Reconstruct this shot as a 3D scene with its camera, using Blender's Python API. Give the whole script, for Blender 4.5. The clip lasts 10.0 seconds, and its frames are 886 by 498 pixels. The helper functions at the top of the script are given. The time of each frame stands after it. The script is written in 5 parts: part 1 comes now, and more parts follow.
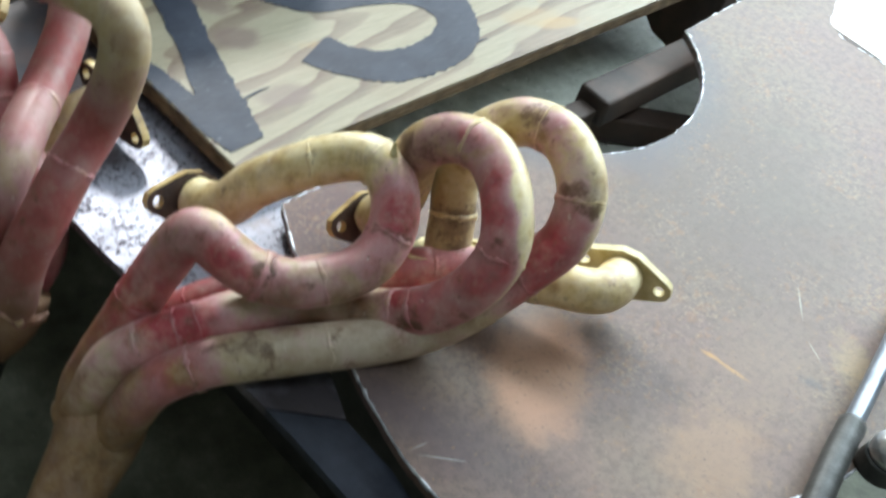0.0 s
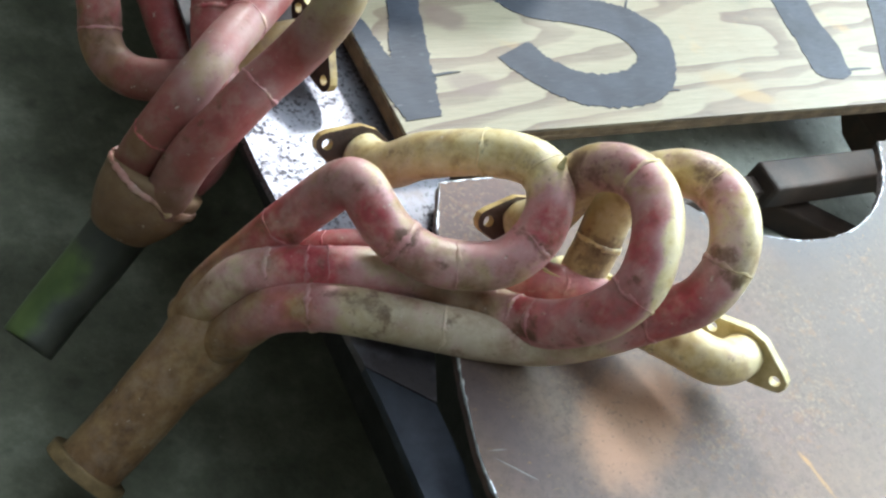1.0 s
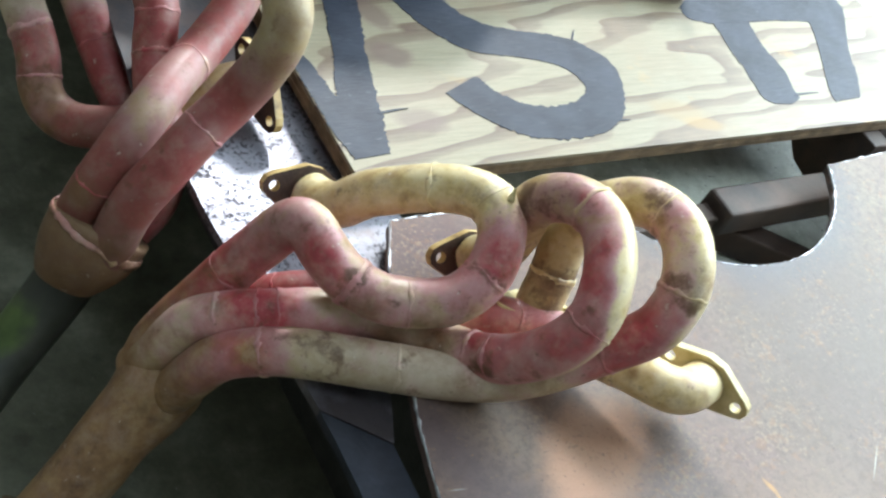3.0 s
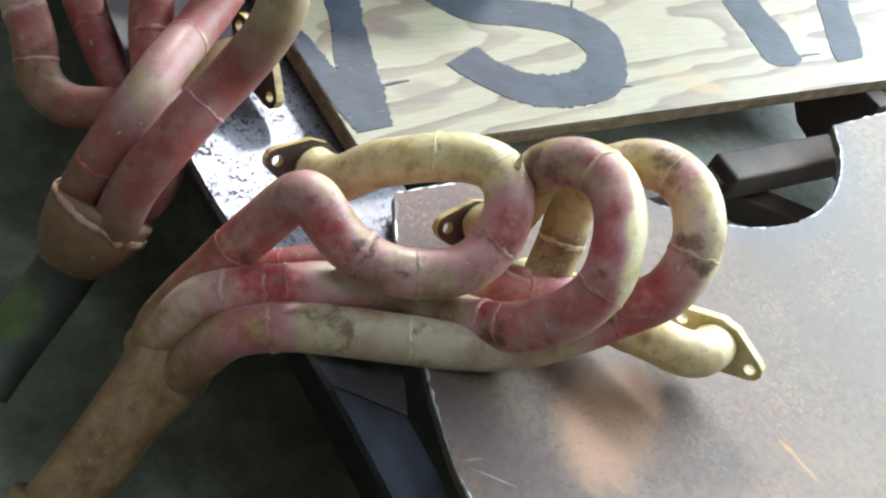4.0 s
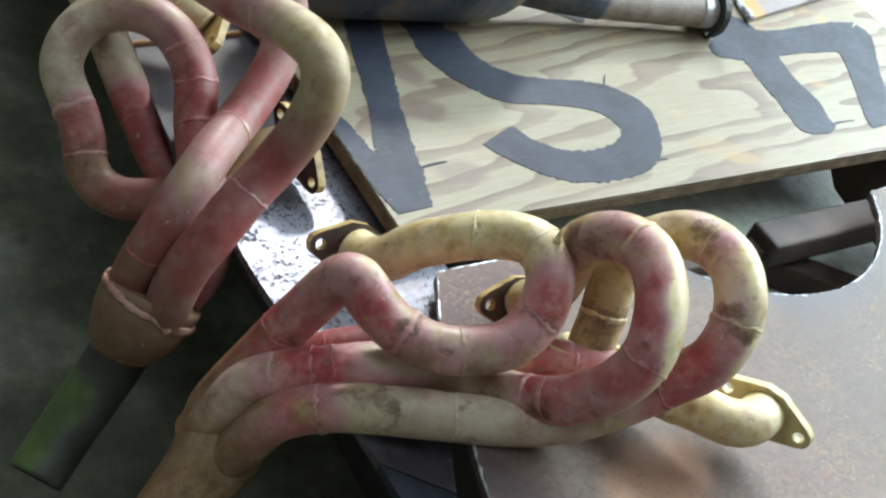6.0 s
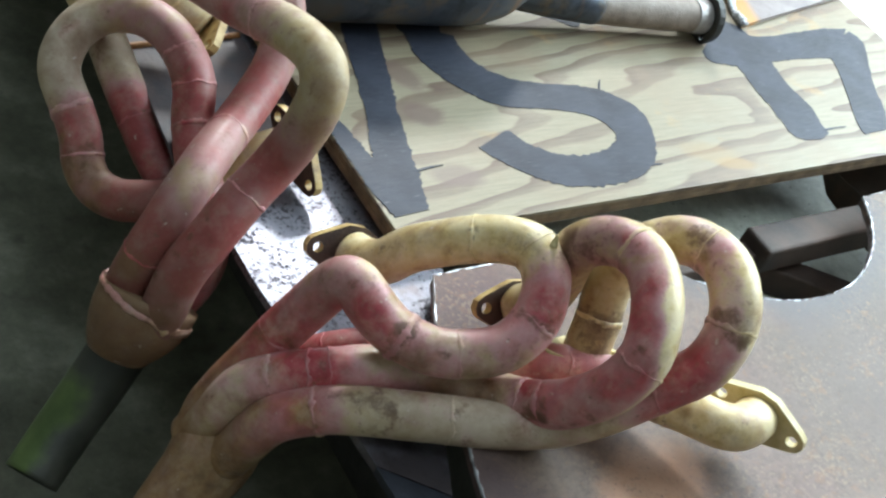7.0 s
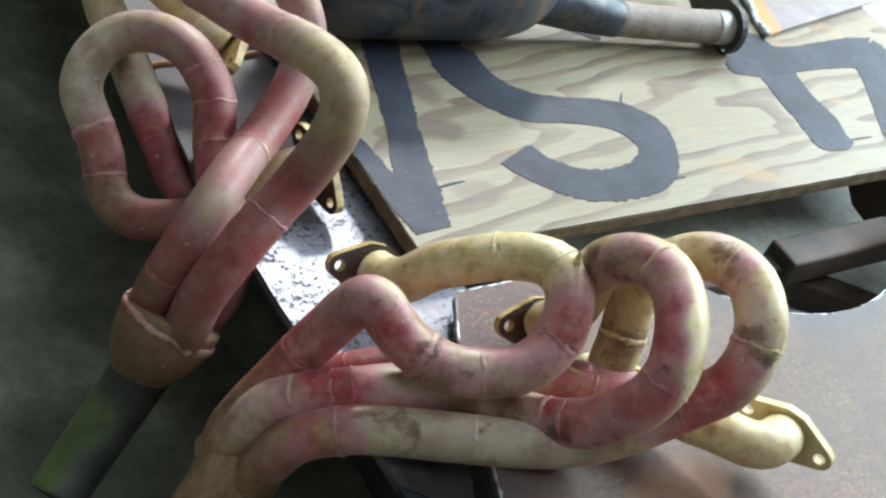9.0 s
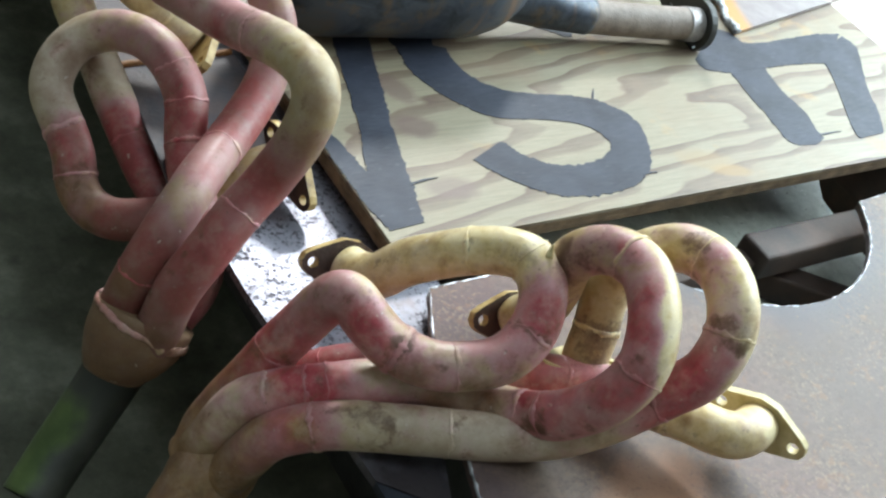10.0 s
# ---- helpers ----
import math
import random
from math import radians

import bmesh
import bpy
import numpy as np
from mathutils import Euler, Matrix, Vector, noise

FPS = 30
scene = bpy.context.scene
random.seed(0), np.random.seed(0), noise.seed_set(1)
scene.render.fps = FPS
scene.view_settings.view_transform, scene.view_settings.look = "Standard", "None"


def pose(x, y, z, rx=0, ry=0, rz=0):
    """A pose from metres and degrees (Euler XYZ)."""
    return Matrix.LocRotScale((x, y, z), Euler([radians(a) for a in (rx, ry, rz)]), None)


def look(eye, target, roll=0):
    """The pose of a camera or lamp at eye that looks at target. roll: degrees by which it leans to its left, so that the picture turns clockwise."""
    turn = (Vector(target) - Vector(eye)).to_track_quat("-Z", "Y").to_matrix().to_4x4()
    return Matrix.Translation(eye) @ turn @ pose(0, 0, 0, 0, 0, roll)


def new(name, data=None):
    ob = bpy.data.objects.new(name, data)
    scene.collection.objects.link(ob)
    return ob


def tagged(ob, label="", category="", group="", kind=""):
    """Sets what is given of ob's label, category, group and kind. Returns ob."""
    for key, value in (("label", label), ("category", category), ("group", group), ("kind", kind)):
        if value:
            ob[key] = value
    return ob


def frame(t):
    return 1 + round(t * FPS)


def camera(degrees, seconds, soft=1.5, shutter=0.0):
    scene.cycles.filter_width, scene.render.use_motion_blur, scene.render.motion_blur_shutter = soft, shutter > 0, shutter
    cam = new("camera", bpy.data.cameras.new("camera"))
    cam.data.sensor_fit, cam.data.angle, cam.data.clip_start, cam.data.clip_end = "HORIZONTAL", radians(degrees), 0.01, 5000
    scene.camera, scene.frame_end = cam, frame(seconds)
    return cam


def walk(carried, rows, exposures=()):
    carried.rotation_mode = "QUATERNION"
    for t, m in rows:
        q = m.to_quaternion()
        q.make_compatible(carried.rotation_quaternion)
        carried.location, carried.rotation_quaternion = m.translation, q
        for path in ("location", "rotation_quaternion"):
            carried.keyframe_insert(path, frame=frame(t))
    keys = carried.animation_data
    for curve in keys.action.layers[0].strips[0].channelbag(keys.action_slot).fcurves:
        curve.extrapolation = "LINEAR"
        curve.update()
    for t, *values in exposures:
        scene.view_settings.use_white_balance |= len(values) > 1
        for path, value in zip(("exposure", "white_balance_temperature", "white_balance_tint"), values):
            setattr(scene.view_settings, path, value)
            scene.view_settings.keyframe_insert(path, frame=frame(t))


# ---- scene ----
cam = camera(41.0, 10.0, soft=2.5, shutter=0.4)
PATH = [
    (0, -0.5538, -0.4981, 0.6904, 45.392, -14.877, -44.740),
    (0.2, -0.5596, -0.4995, 0.6696, 44.317, -18.580, -41.638),
    (0.5, -0.5610, -0.4857, 0.6713, 42.663, -25.575, -33.276),
    (1, -0.5737, -0.5077, 0.6824, 40.711, -22.721, -26.793),
    (1.5, -0.5600, -0.4997, 0.6645, 41.237, -23.980, -29.743),
    (2, -0.5639, -0.5037, 0.6621, 40.875, -22.783, -29.097),
    (2.5, -0.5568, -0.5188, 0.6714, 42.487, -22.887, -30.765),
    (3, -0.5590, -0.5081, 0.6750, 43.847, -22.568, -29.806),
    (3.2, -0.5576, -0.5050, 0.6725, 42.432, -22.346, -30.108),
    (4.3, -0.5601, -0.5109, 0.6584, 43.808, -20.826, -31.169),
    (4.5, -0.5579, -0.5074, 0.6608, 43.559, -20.464, -30.681),
    (5, -0.5585, -0.5050, 0.6660, 44.317, -18.999, -30.783),
    (5.5, -0.5669, -0.5114, 0.6674, 47.233, -18.953, -31.705),
    (5.7, -0.5667, -0.5170, 0.6671, 47.424, -18.309, -31.239),
    (6.8, -0.5756, -0.5111, 0.6670, 47.373, -19.393, -31.401),
    (7, -0.5757, -0.5143, 0.6690, 47.541, -19.179, -31.303),
    (7.5, -0.5798, -0.5126, 0.6699, 47.570, -19.193, -30.722),
    (8, -0.5798, -0.5126, 0.6676, 47.991, -19.226, -30.969),
    (8.5, -0.5787, -0.5121, 0.6674, 47.556, -18.177, -30.518),
    (9, -0.5713, -0.5074, 0.6721, 47.765, -18.078, -30.744),
    (9.5, -0.5669, -0.5096, 0.6738, 47.857, -18.436, -31.696),
    (10, -0.5711, -0.5146, 0.6671, 48.461, -18.345, -32.130),
]
walk(cam, [(t, pose(x, y, z, rx, ry, rz)) for t, x, y, z, rx, ry, rz in PATH],
     [(0, -0.05), (0.7, 0.02), (1.5, 0.31), (2.5, 0.32), (3.2, 0.19), (4.5, 0.20), (5.5, 0.05), (7, -0.02), (10, -0.03)])

# ---- light ----
world = bpy.data.worlds.new("daylight")
scene.world = world
world.use_nodes = True
wn = world.node_tree.nodes
sky = wn.new("ShaderNodeTexSky")
sky.sky_type, sky.sun_disc = "NISHITA", False
sky.sun_elevation, sky.sun_rotation = radians(62), radians(65)
world.node_tree.links.new(sky.outputs[0], wn["Background"].inputs[0])
wn["Background"].inputs[1].default_value = 0.12

sun_data = bpy.data.lights.new("sun", "SUN")
sun_data.energy, sun_data.angle, sun_data.color = 5.0, radians(0.5), (1.0, 0.96, 0.9)
sun = new("sun", sun_data)
sun.matrix_world = look((4.25, 1.98, 8.83), (0, 0, 0))

def area_light(name, width, height, power, color, at, toward):
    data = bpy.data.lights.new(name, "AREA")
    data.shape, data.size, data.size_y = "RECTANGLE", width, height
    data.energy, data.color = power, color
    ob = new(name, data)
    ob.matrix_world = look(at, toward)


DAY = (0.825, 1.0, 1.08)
area_light("door_light", 2.8, 2.0, 250, DAY, (2.94, 0.1, 1.75), (0, 0.0, 0.2))
# Added fill lamp; no skylight is known there.
area_light("far_fill", 1.0, 1.0, 30, DAY, (1.15, 3.1, 4.07), (0.03, -0.1, 0.0))
area_light("high_window_light", 0.9, 0.8, 470, (0.94, 1.0, 1.01), (2.94, 4.5, 3.48), (0.0, 0.0, 0.0))
# Two more added fills: tube fronts, and soft light on the left floor.
area_light("rear_fill", 1.6, 1.4, 30, DAY, (0.4, -1.4, 4.08), (0.1, -0.8, 0))
area_light("side_fill", 1.0, 1.8, 17, DAY, (-0.95, 0.0, 4.08), (-0.95, 0.01, 0))


# ---- materials ----
def shader(name, rough=0.6, metal=0.0):
    m = bpy.data.materials.new(name)
    m.use_nodes = True
    n, l = m.node_tree.nodes, m.node_tree.links
    b = n["Principled BSDF"]
    b.inputs["Roughness"].default_value, b.inputs["Metallic"].default_value = rough, metal
    return m, n, l, b


def coords(n, l, scale=(1, 1, 1), turn=0.0):
    tc, mp = n.new("ShaderNodeTexCoord"), n.new("ShaderNodeMapping")
    mp.inputs["Scale"].default_value = scale
    mp.inputs["Rotation"].default_value = (0, 0, radians(turn))
    l.new(tc.outputs["Object"], mp.inputs[0])
    return mp.outputs[0]


def noise_tex(n, l, vec, scale, detail=5.0, rough=0.55, distort=0.0):
    t = n.new("ShaderNodeTexNoise")
    t.inputs["Scale"].default_value, t.inputs["Detail"].default_value = scale, detail
    t.inputs["Roughness"].default_value, t.inputs["Distortion"].default_value = rough, distort
    l.new(vec, t.inputs["Vector"])
    return t.outputs["Fac"]


def ramp(n, l, fac, stops):
    r = n.new("ShaderNodeValToRGB")
    e = r.color_ramp.elements
    while len(e) < len(stops):
        e.new(0.5)
    for k, (p, c) in zip(e, stops):
        k.position = p
        k.color = (*c, 1) if len(c) == 3 else c
    l.new(fac, r.inputs[0])
    return r.outputs[0]


def gray(v):
    return (v, v, v)


def mix(n, l, fac, a, b, kind="MIX"):
    m = n.new("ShaderNodeMix")
    m.data_type, m.blend_type = "RGBA", kind
    for src, k in ((fac, 0), (a, 6), (b, 7)):
        if hasattr(src, "default_value"):
            l.new(src, m.inputs[k])
        elif k == 0:
            m.inputs[0].default_value = src
        else:
            m.inputs[k].default_value = (*src, 1)
    return m.outputs[2]


def math_node(n, l, op, a, b=0.0):
    m = n.new("ShaderNodeMath")
    m.operation, m.use_clamp = op, op == "ADD"
    for src, k in ((a, 0), (b, 1)):
        if hasattr(src, "default_value"):
            l.new(src, m.inputs[k])
        else:
            m.inputs[k].default_value = src
    return m.outputs[0]


def signed_sum(n, l, a, b):
    out = math_node(n, l, "ADD", a, b)
    out.node.use_clamp = False
    return out


def bump(n, l, b, height, strength, dist=0.002):
    k = n.new("ShaderNodeBump")
    k.inputs["Strength"].default_value, k.inputs["Distance"].default_value = strength, dist
    l.new(height, k.inputs["Height"])
    l.new(k.outputs[0], b.inputs["Normal"])


def header_paint():
    """Cream heat paint, with red primer where the coat channel says so, a dusty film, grime, pale scuffs and a brown
    film of painted shade.
    """
    m, n, l, b = shader("header_paint", 0.5)
    at = n.new("ShaderNodeAttribute")
    at.attribute_name = "coat"
    sep = n.new("ShaderNodeSeparateColor")
    l.new(at.outputs["Color"], sep.inputs[0])
    v = coords(n, l)
    big, mid, fine = noise_tex(n, l, v, 24, 5, 0.6), noise_tex(n, l, v, 75, 7, 0.62), noise_tex(n, l, v, 420, 6, 0.7)
    cloudy = math_node(n, l, "ADD", math_node(n, l, "MULTIPLY", mid, 0.55), math_node(n, l, "MULTIPLY", big, 0.45))
    cream = ramp(n, l, cloudy, [(0.34, (0.36, 0.22, 0.075)), (0.46, (0.64, 0.50, 0.235)), (0.62, (0.80, 0.70, 0.44))])
    whitish = ramp(n, l, mid, [(0.3, (0.41, 0.305, 0.215)), (0.52, (0.57, 0.46, 0.345)), (0.7, (0.71, 0.615, 0.49))])
    base = mix(n, l, sep.outputs["Blue"], cream, whitish)
    rough_noise = noise_tex(n, l, v, 48, 9, 0.72)
    ochre = ramp(n, l, cloudy, [(0.36, (0.075, 0.032, 0.012)), (0.48, (0.23, 0.105, 0.034)), (0.62, (0.42, 0.255, 0.10))])
    left = math_node(n, l, "SUBTRACT", 1.0, at.outputs["Alpha"])
    red = ramp(n, l, mid, [(0.28, (0.25, 0.026, 0.034)), (0.5, (0.42, 0.064, 0.076)), (0.75, (0.55, 0.175, 0.165))])
    mauve = ramp(n, l, mid, [(0.3, (0.42, 0.165, 0.17)), (0.7, (0.62, 0.35, 0.345))])
    patchy = math_node(n, l, "SUBTRACT", math_node(n, l, "MULTIPLY", big, 1.25), 0.625)
    flaky = math_node(n, l, "SUBTRACT", math_node(n, l, "MULTIPLY", mid, 0.6), 0.3)
    edge = math_node(n, l, "ADD", sep.outputs["Red"], signed_sum(n, l, patchy, flaky))
    col = mix(n, l, ramp(n, l, edge, [(0.14, gray(0)), (0.44, gray(1))]), base, mauve)
    col = mix(n, l, ramp(n, l, edge, [(0.44, gray(0)), (0.86, gray(1))]), col, red)
    col = mix(n, l, ramp(n, l, signed_sum(n, l, left, math_node(n, l, "MULTIPLY", math_node(n, l, "SUBTRACT", rough_noise, 0.5), 1.6)), [(0.08, gray(0)), (0.75, gray(0.88))]), col, ochre)
    film = ramp(n, l, noise_tex(n, l, v, 52, 8, 0.72), [(0.48, gray(0)), (0.68, gray(0.34))])
    col = mix(n, l, film, col, (0.64, 0.52, 0.42))
    burnt = ramp(n, l, noise_tex(n, l, v, 30, 8, 0.7), [(0.52, gray(0)), (0.68, gray(0.55))])
    col = mix(n, l, burnt, col, (0.22, 0.105, 0.075))
    # Brown film that puts the weak light on some tubes into their colour.
    shade_film = n.new("ShaderNodeAttribute")
    shade_film.attribute_name = "dirt_shade"
    shaded = math_node(n, l, "MULTIPLY", shade_film.outputs["Fac"], math_node(n, l, "ADD", 0.55, math_node(n, l, "MULTIPLY", mid, 0.9)))
    col = mix(n, l, shaded, col, (0.115, 0.056, 0.030))
    spots = ramp(n, l, noise_tex(n, l, v, 170, 3, 0.5), [(0.69, gray(0)), (0.74, gray(0.6))])
    col = mix(n, l, spots, col, (0.13, 0.075, 0.045))
    freckles = ramp(n, l, noise_tex(n, l, v, 300, 4, 0.6), [(0.62, gray(0)), (0.70, gray(0.5))])
    col = mix(n, l, freckles, col, (0.19, 0.095, 0.05))
    chips = ramp(n, l, noise_tex(n, l, v, 120, 5, 0.65), [(0.66, gray(0)), (0.72, gray(0.55))])
    col = mix(n, l, chips, col, (0.72, 0.64, 0.54))
    grime = signed_sum(n, l, sep.outputs["Green"], math_node(n, l, "SUBTRACT", math_node(n, l, "MULTIPLY", rough_noise, 4.2), 2.5))
    grime = ramp(n, l, grime, [(0.06, gray(0)), (0.34, gray(0.5)), (0.75, gray(0.84))])
    col = mix(n, l, grime, col, (0.105, 0.050, 0.021))
    l.new(col, b.inputs["Base Color"])
    l.new(math_node(n, l, "ADD", ramp(n, l, mid, [(0.3, gray(0.36)), (0.7, gray(0.58))]), math_node(n, l, "MULTIPLY", shade_film.outputs["Fac"], 0.35)), b.inputs["Roughness"])
    b.inputs["Coat Weight"].default_value, b.inputs["Coat Roughness"].default_value = 0.10, 0.30
    dents = math_node(n, l, "ADD", math_node(n, l, "MULTIPLY", fine, 0.35), math_node(n, l, "MULTIPLY", mid, 0.65))
    bump(n, l, b, dents, 0.3, 0.0016)
    return m


def flange_paint():
    m, n, l, b = shader("flange_paint", 0.5)
    v = coords(n, l)
    f = noise_tex(n, l, v, 60, 6)
    col = ramp(n, l, f, [(0.3, (0.16, 0.09, 0.035)), (0.48, (0.42, 0.28, 0.10)), (0.7, (0.60, 0.45, 0.20))])
    l.new(col, b.inputs["Base Color"])
    bump(n, l, b, noise_tex(n, l, v, 500, 4), 0.25, 0.001)
    return m


# stains and painted light and shade on the plate: place, half sizes, turn in degrees, colour, strength, softness,
# raggedness
STAINS_AND_SHADE = (
    # Header's cast shadow in colour: left band, then the tail by the elbow.
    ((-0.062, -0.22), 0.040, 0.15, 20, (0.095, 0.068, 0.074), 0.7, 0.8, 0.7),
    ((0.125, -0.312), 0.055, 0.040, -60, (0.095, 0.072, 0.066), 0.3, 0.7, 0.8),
    # Light through the header's loops, painted over some rust colour.
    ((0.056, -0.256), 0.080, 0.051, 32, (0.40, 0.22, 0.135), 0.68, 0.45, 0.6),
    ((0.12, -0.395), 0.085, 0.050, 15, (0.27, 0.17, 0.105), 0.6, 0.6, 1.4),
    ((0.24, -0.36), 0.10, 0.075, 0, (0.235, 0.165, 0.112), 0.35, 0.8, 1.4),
    # Header's shade on the corner inside the loop, put into the colour.
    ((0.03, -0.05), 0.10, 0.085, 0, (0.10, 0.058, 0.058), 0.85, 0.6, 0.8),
    # Broad darkening of the plate's right side.
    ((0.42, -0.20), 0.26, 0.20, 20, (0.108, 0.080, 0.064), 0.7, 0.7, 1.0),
    ((0.36, -0.13), 0.06, 0.04, 30, (0.12, 0.09, 0.085), 0.5, 0.7, 1.2),
    ((0.30, -0.11), 0.05, 0.035, -20, (0.20, 0.105, 0.07), 0.45, 0.8, 1.6),
    ((0.2095, -0.343), 0.030, 0.0030, -80, (0.44, 0.24, 0.085), 0.6, 0.8, 1.6),
    ((0.2065, -0.326), 0.010, 0.0040, -70, (0.46, 0.24, 0.075), 0.6, 0.8, 1.2),
    ((0.320, -0.412), 0.045, 0.026, 40, (0.33, 0.23, 0.11), 0.5, 0.8, 2.0),
    ((0.264, -0.400), 0.016, 0.008, -60, (0.07, 0.07, 0.072), 0.6, 0.7, 1.0),
    ((0.342, -0.339), 0.027, 0.0010, 38, (0.46, 0.43, 0.38), 0.6, 0.7, 0.6),
    ((0.300, -0.381), 0.014, 0.0010, 62, (0.46, 0.43, 0.38), 0.5, 0.7, 0.6),
    ((-0.066, -0.267), 0.021, 0.0008, -44, (0.42, 0.40, 0.40), 0.6, 0.7, 0.8),
    ((-0.073, -0.249), 0.010, 0.0009, -10, (0.40, 0.38, 0.38), 0.5, 0.7, 0.8),
)


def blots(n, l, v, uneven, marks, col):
    """Lay ragged oval patches over a colour."""
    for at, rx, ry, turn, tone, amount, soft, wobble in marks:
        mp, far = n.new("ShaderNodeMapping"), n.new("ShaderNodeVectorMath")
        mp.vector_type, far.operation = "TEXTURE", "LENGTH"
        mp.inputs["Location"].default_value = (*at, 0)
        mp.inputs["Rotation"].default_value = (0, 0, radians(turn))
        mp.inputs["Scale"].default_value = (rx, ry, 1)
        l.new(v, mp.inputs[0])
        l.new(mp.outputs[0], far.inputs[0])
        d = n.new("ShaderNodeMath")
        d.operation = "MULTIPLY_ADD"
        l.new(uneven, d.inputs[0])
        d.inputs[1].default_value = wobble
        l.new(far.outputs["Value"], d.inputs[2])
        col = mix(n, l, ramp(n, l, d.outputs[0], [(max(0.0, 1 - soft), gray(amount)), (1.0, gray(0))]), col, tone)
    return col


def steel_plate_mat():
    """Mill-scaled hot rolled plate: grey-brown, with rust blooms, stains, painted light and shade, and a waxy sheen."""
    m, n, l, b = shader("hot_rolled_plate", 0.5)
    b.inputs["Specular IOR Level"].default_value = 0.3
    v = coords(n, l)
    big, mid, fine = noise_tex(n, l, v, 5, 5, 0.6, 0.6), noise_tex(n, l, v, 26, 8, 0.62), noise_tex(n, l, v, 240, 6, 0.7)
    col = ramp(n, l, big, [(0.32, (0.165, 0.102, 0.086)), (0.5, (0.172, 0.116, 0.090)), (0.68, (0.170, 0.128, 0.092))])
    col = mix(n, l, ramp(n, l, noise_tex(n, l, v, 110, 9, 0.72), [(0.40, gray(0.5)), (0.55, gray(0))]), col, (0.072, 0.052, 0.046))
    col = mix(n, l, ramp(n, l, mid, [(0.58, gray(0)), (0.75, gray(0.35))]), col, (0.224, 0.123, 0.0636))
    uneven = math_node(n, l, "MULTIPLY", math_node(n, l, "SUBTRACT", noise_tex(n, l, v, 42, 6, 0.62), 0.5), 1.0)
    col = blots(n, l, v, uneven, STAINS_AND_SHADE, col)
    notch = n.new("ShaderNodeVectorMath")
    notch.operation = "DISTANCE"
    l.new(v, notch.inputs[0])
    notch.inputs[1].default_value = (0.414, 0.0985, 0)
    d = math_node(n, l, "ADD", notch.outputs["Value"], math_node(n, l, "MULTIPLY", noise_tex(n, l, v, 40, 4), 0.02))
    col = mix(n, l, ramp(n, l, d, [(0.226, gray(0.75)), (0.268, gray(0))]), col, (0.0898, 0.088, 0.101))
    col = mix(n, l, ramp(n, l, noise_tex(n, l, v, 330, 3, 0.6), [(0.62, gray(0)), (0.70, gray(0.6))]), col, (0.0524, 0.0411, 0.0389))
    col = mix(n, l, ramp(n, l, noise_tex(n, l, coords(n, l, (1, 1.8, 1), 30), 60, 6, 0.7), [(0.60, gray(0)), (0.68, gray(0.5))]), col, (0.269, 0.161, 0.0861))
    crowd = math_node(n, l, "MULTIPLY", math_node(n, l, "SUBTRACT", noise_tex(n, l, v, 9, 3, 0.5), 0.5), 0.7)
    for size, tone in ((95, (0.235, 0.115, 0.055)), (150, (0.055, 0.042, 0.045)), (230, (0.30, 0.21, 0.13))):
        speck = n.new("ShaderNodeMath")
        speck.operation = "ADD"
        l.new(noise_tex(n, l, v, size, 3, 0.6), speck.inputs[0])
        l.new(crowd, speck.inputs[1])
        col = mix(n, l, ramp(n, l, speck.outputs[0], [(0.61, gray(0)), (0.72, gray(0.36))]), col, tone)
    lines = ramp(n, l, noise_tex(n, l, v, 13, 4, 0.55, 1.5), [(0.48, gray(0)), (0.5, gray(0.1)), (0.52, gray(0))])
    col = mix(n, l, lines, col, (0.0977, 0.0636, 0.0487))
    col = mix(n, l, ramp(n, l, noise_tex(n, l, v, 180, 2), [(0.73, gray(0)), (0.76, gray(0.7))]), col, (0.314, 0.165, 0.0598))
    l.new(col, b.inputs["Base Color"])
    b.inputs["Metallic"].default_value = 0.05
    l.new(ramp(n, l, mid, [(0.3, gray(0.50)), (0.7, gray(0.56))]), b.inputs["Roughness"])
    bump(n, l, b, fine, 0.12, 0.001)
    return m


def cut_edge_mat():
    m, n, l, b = shader("flame_cut_edge", 0.35, 0.6)
    v = coords(n, l)
    l.new(ramp(n, l, noise_tex(n, l, v, 140, 5), [(0.35, (0.30, 0.31, 0.34)), (0.65, (0.80, 0.82, 0.86))]), b.inputs["Base Color"])
    bump(n, l, b, noise_tex(n, l, v, 300, 3), 0.5, 0.002)
    return m


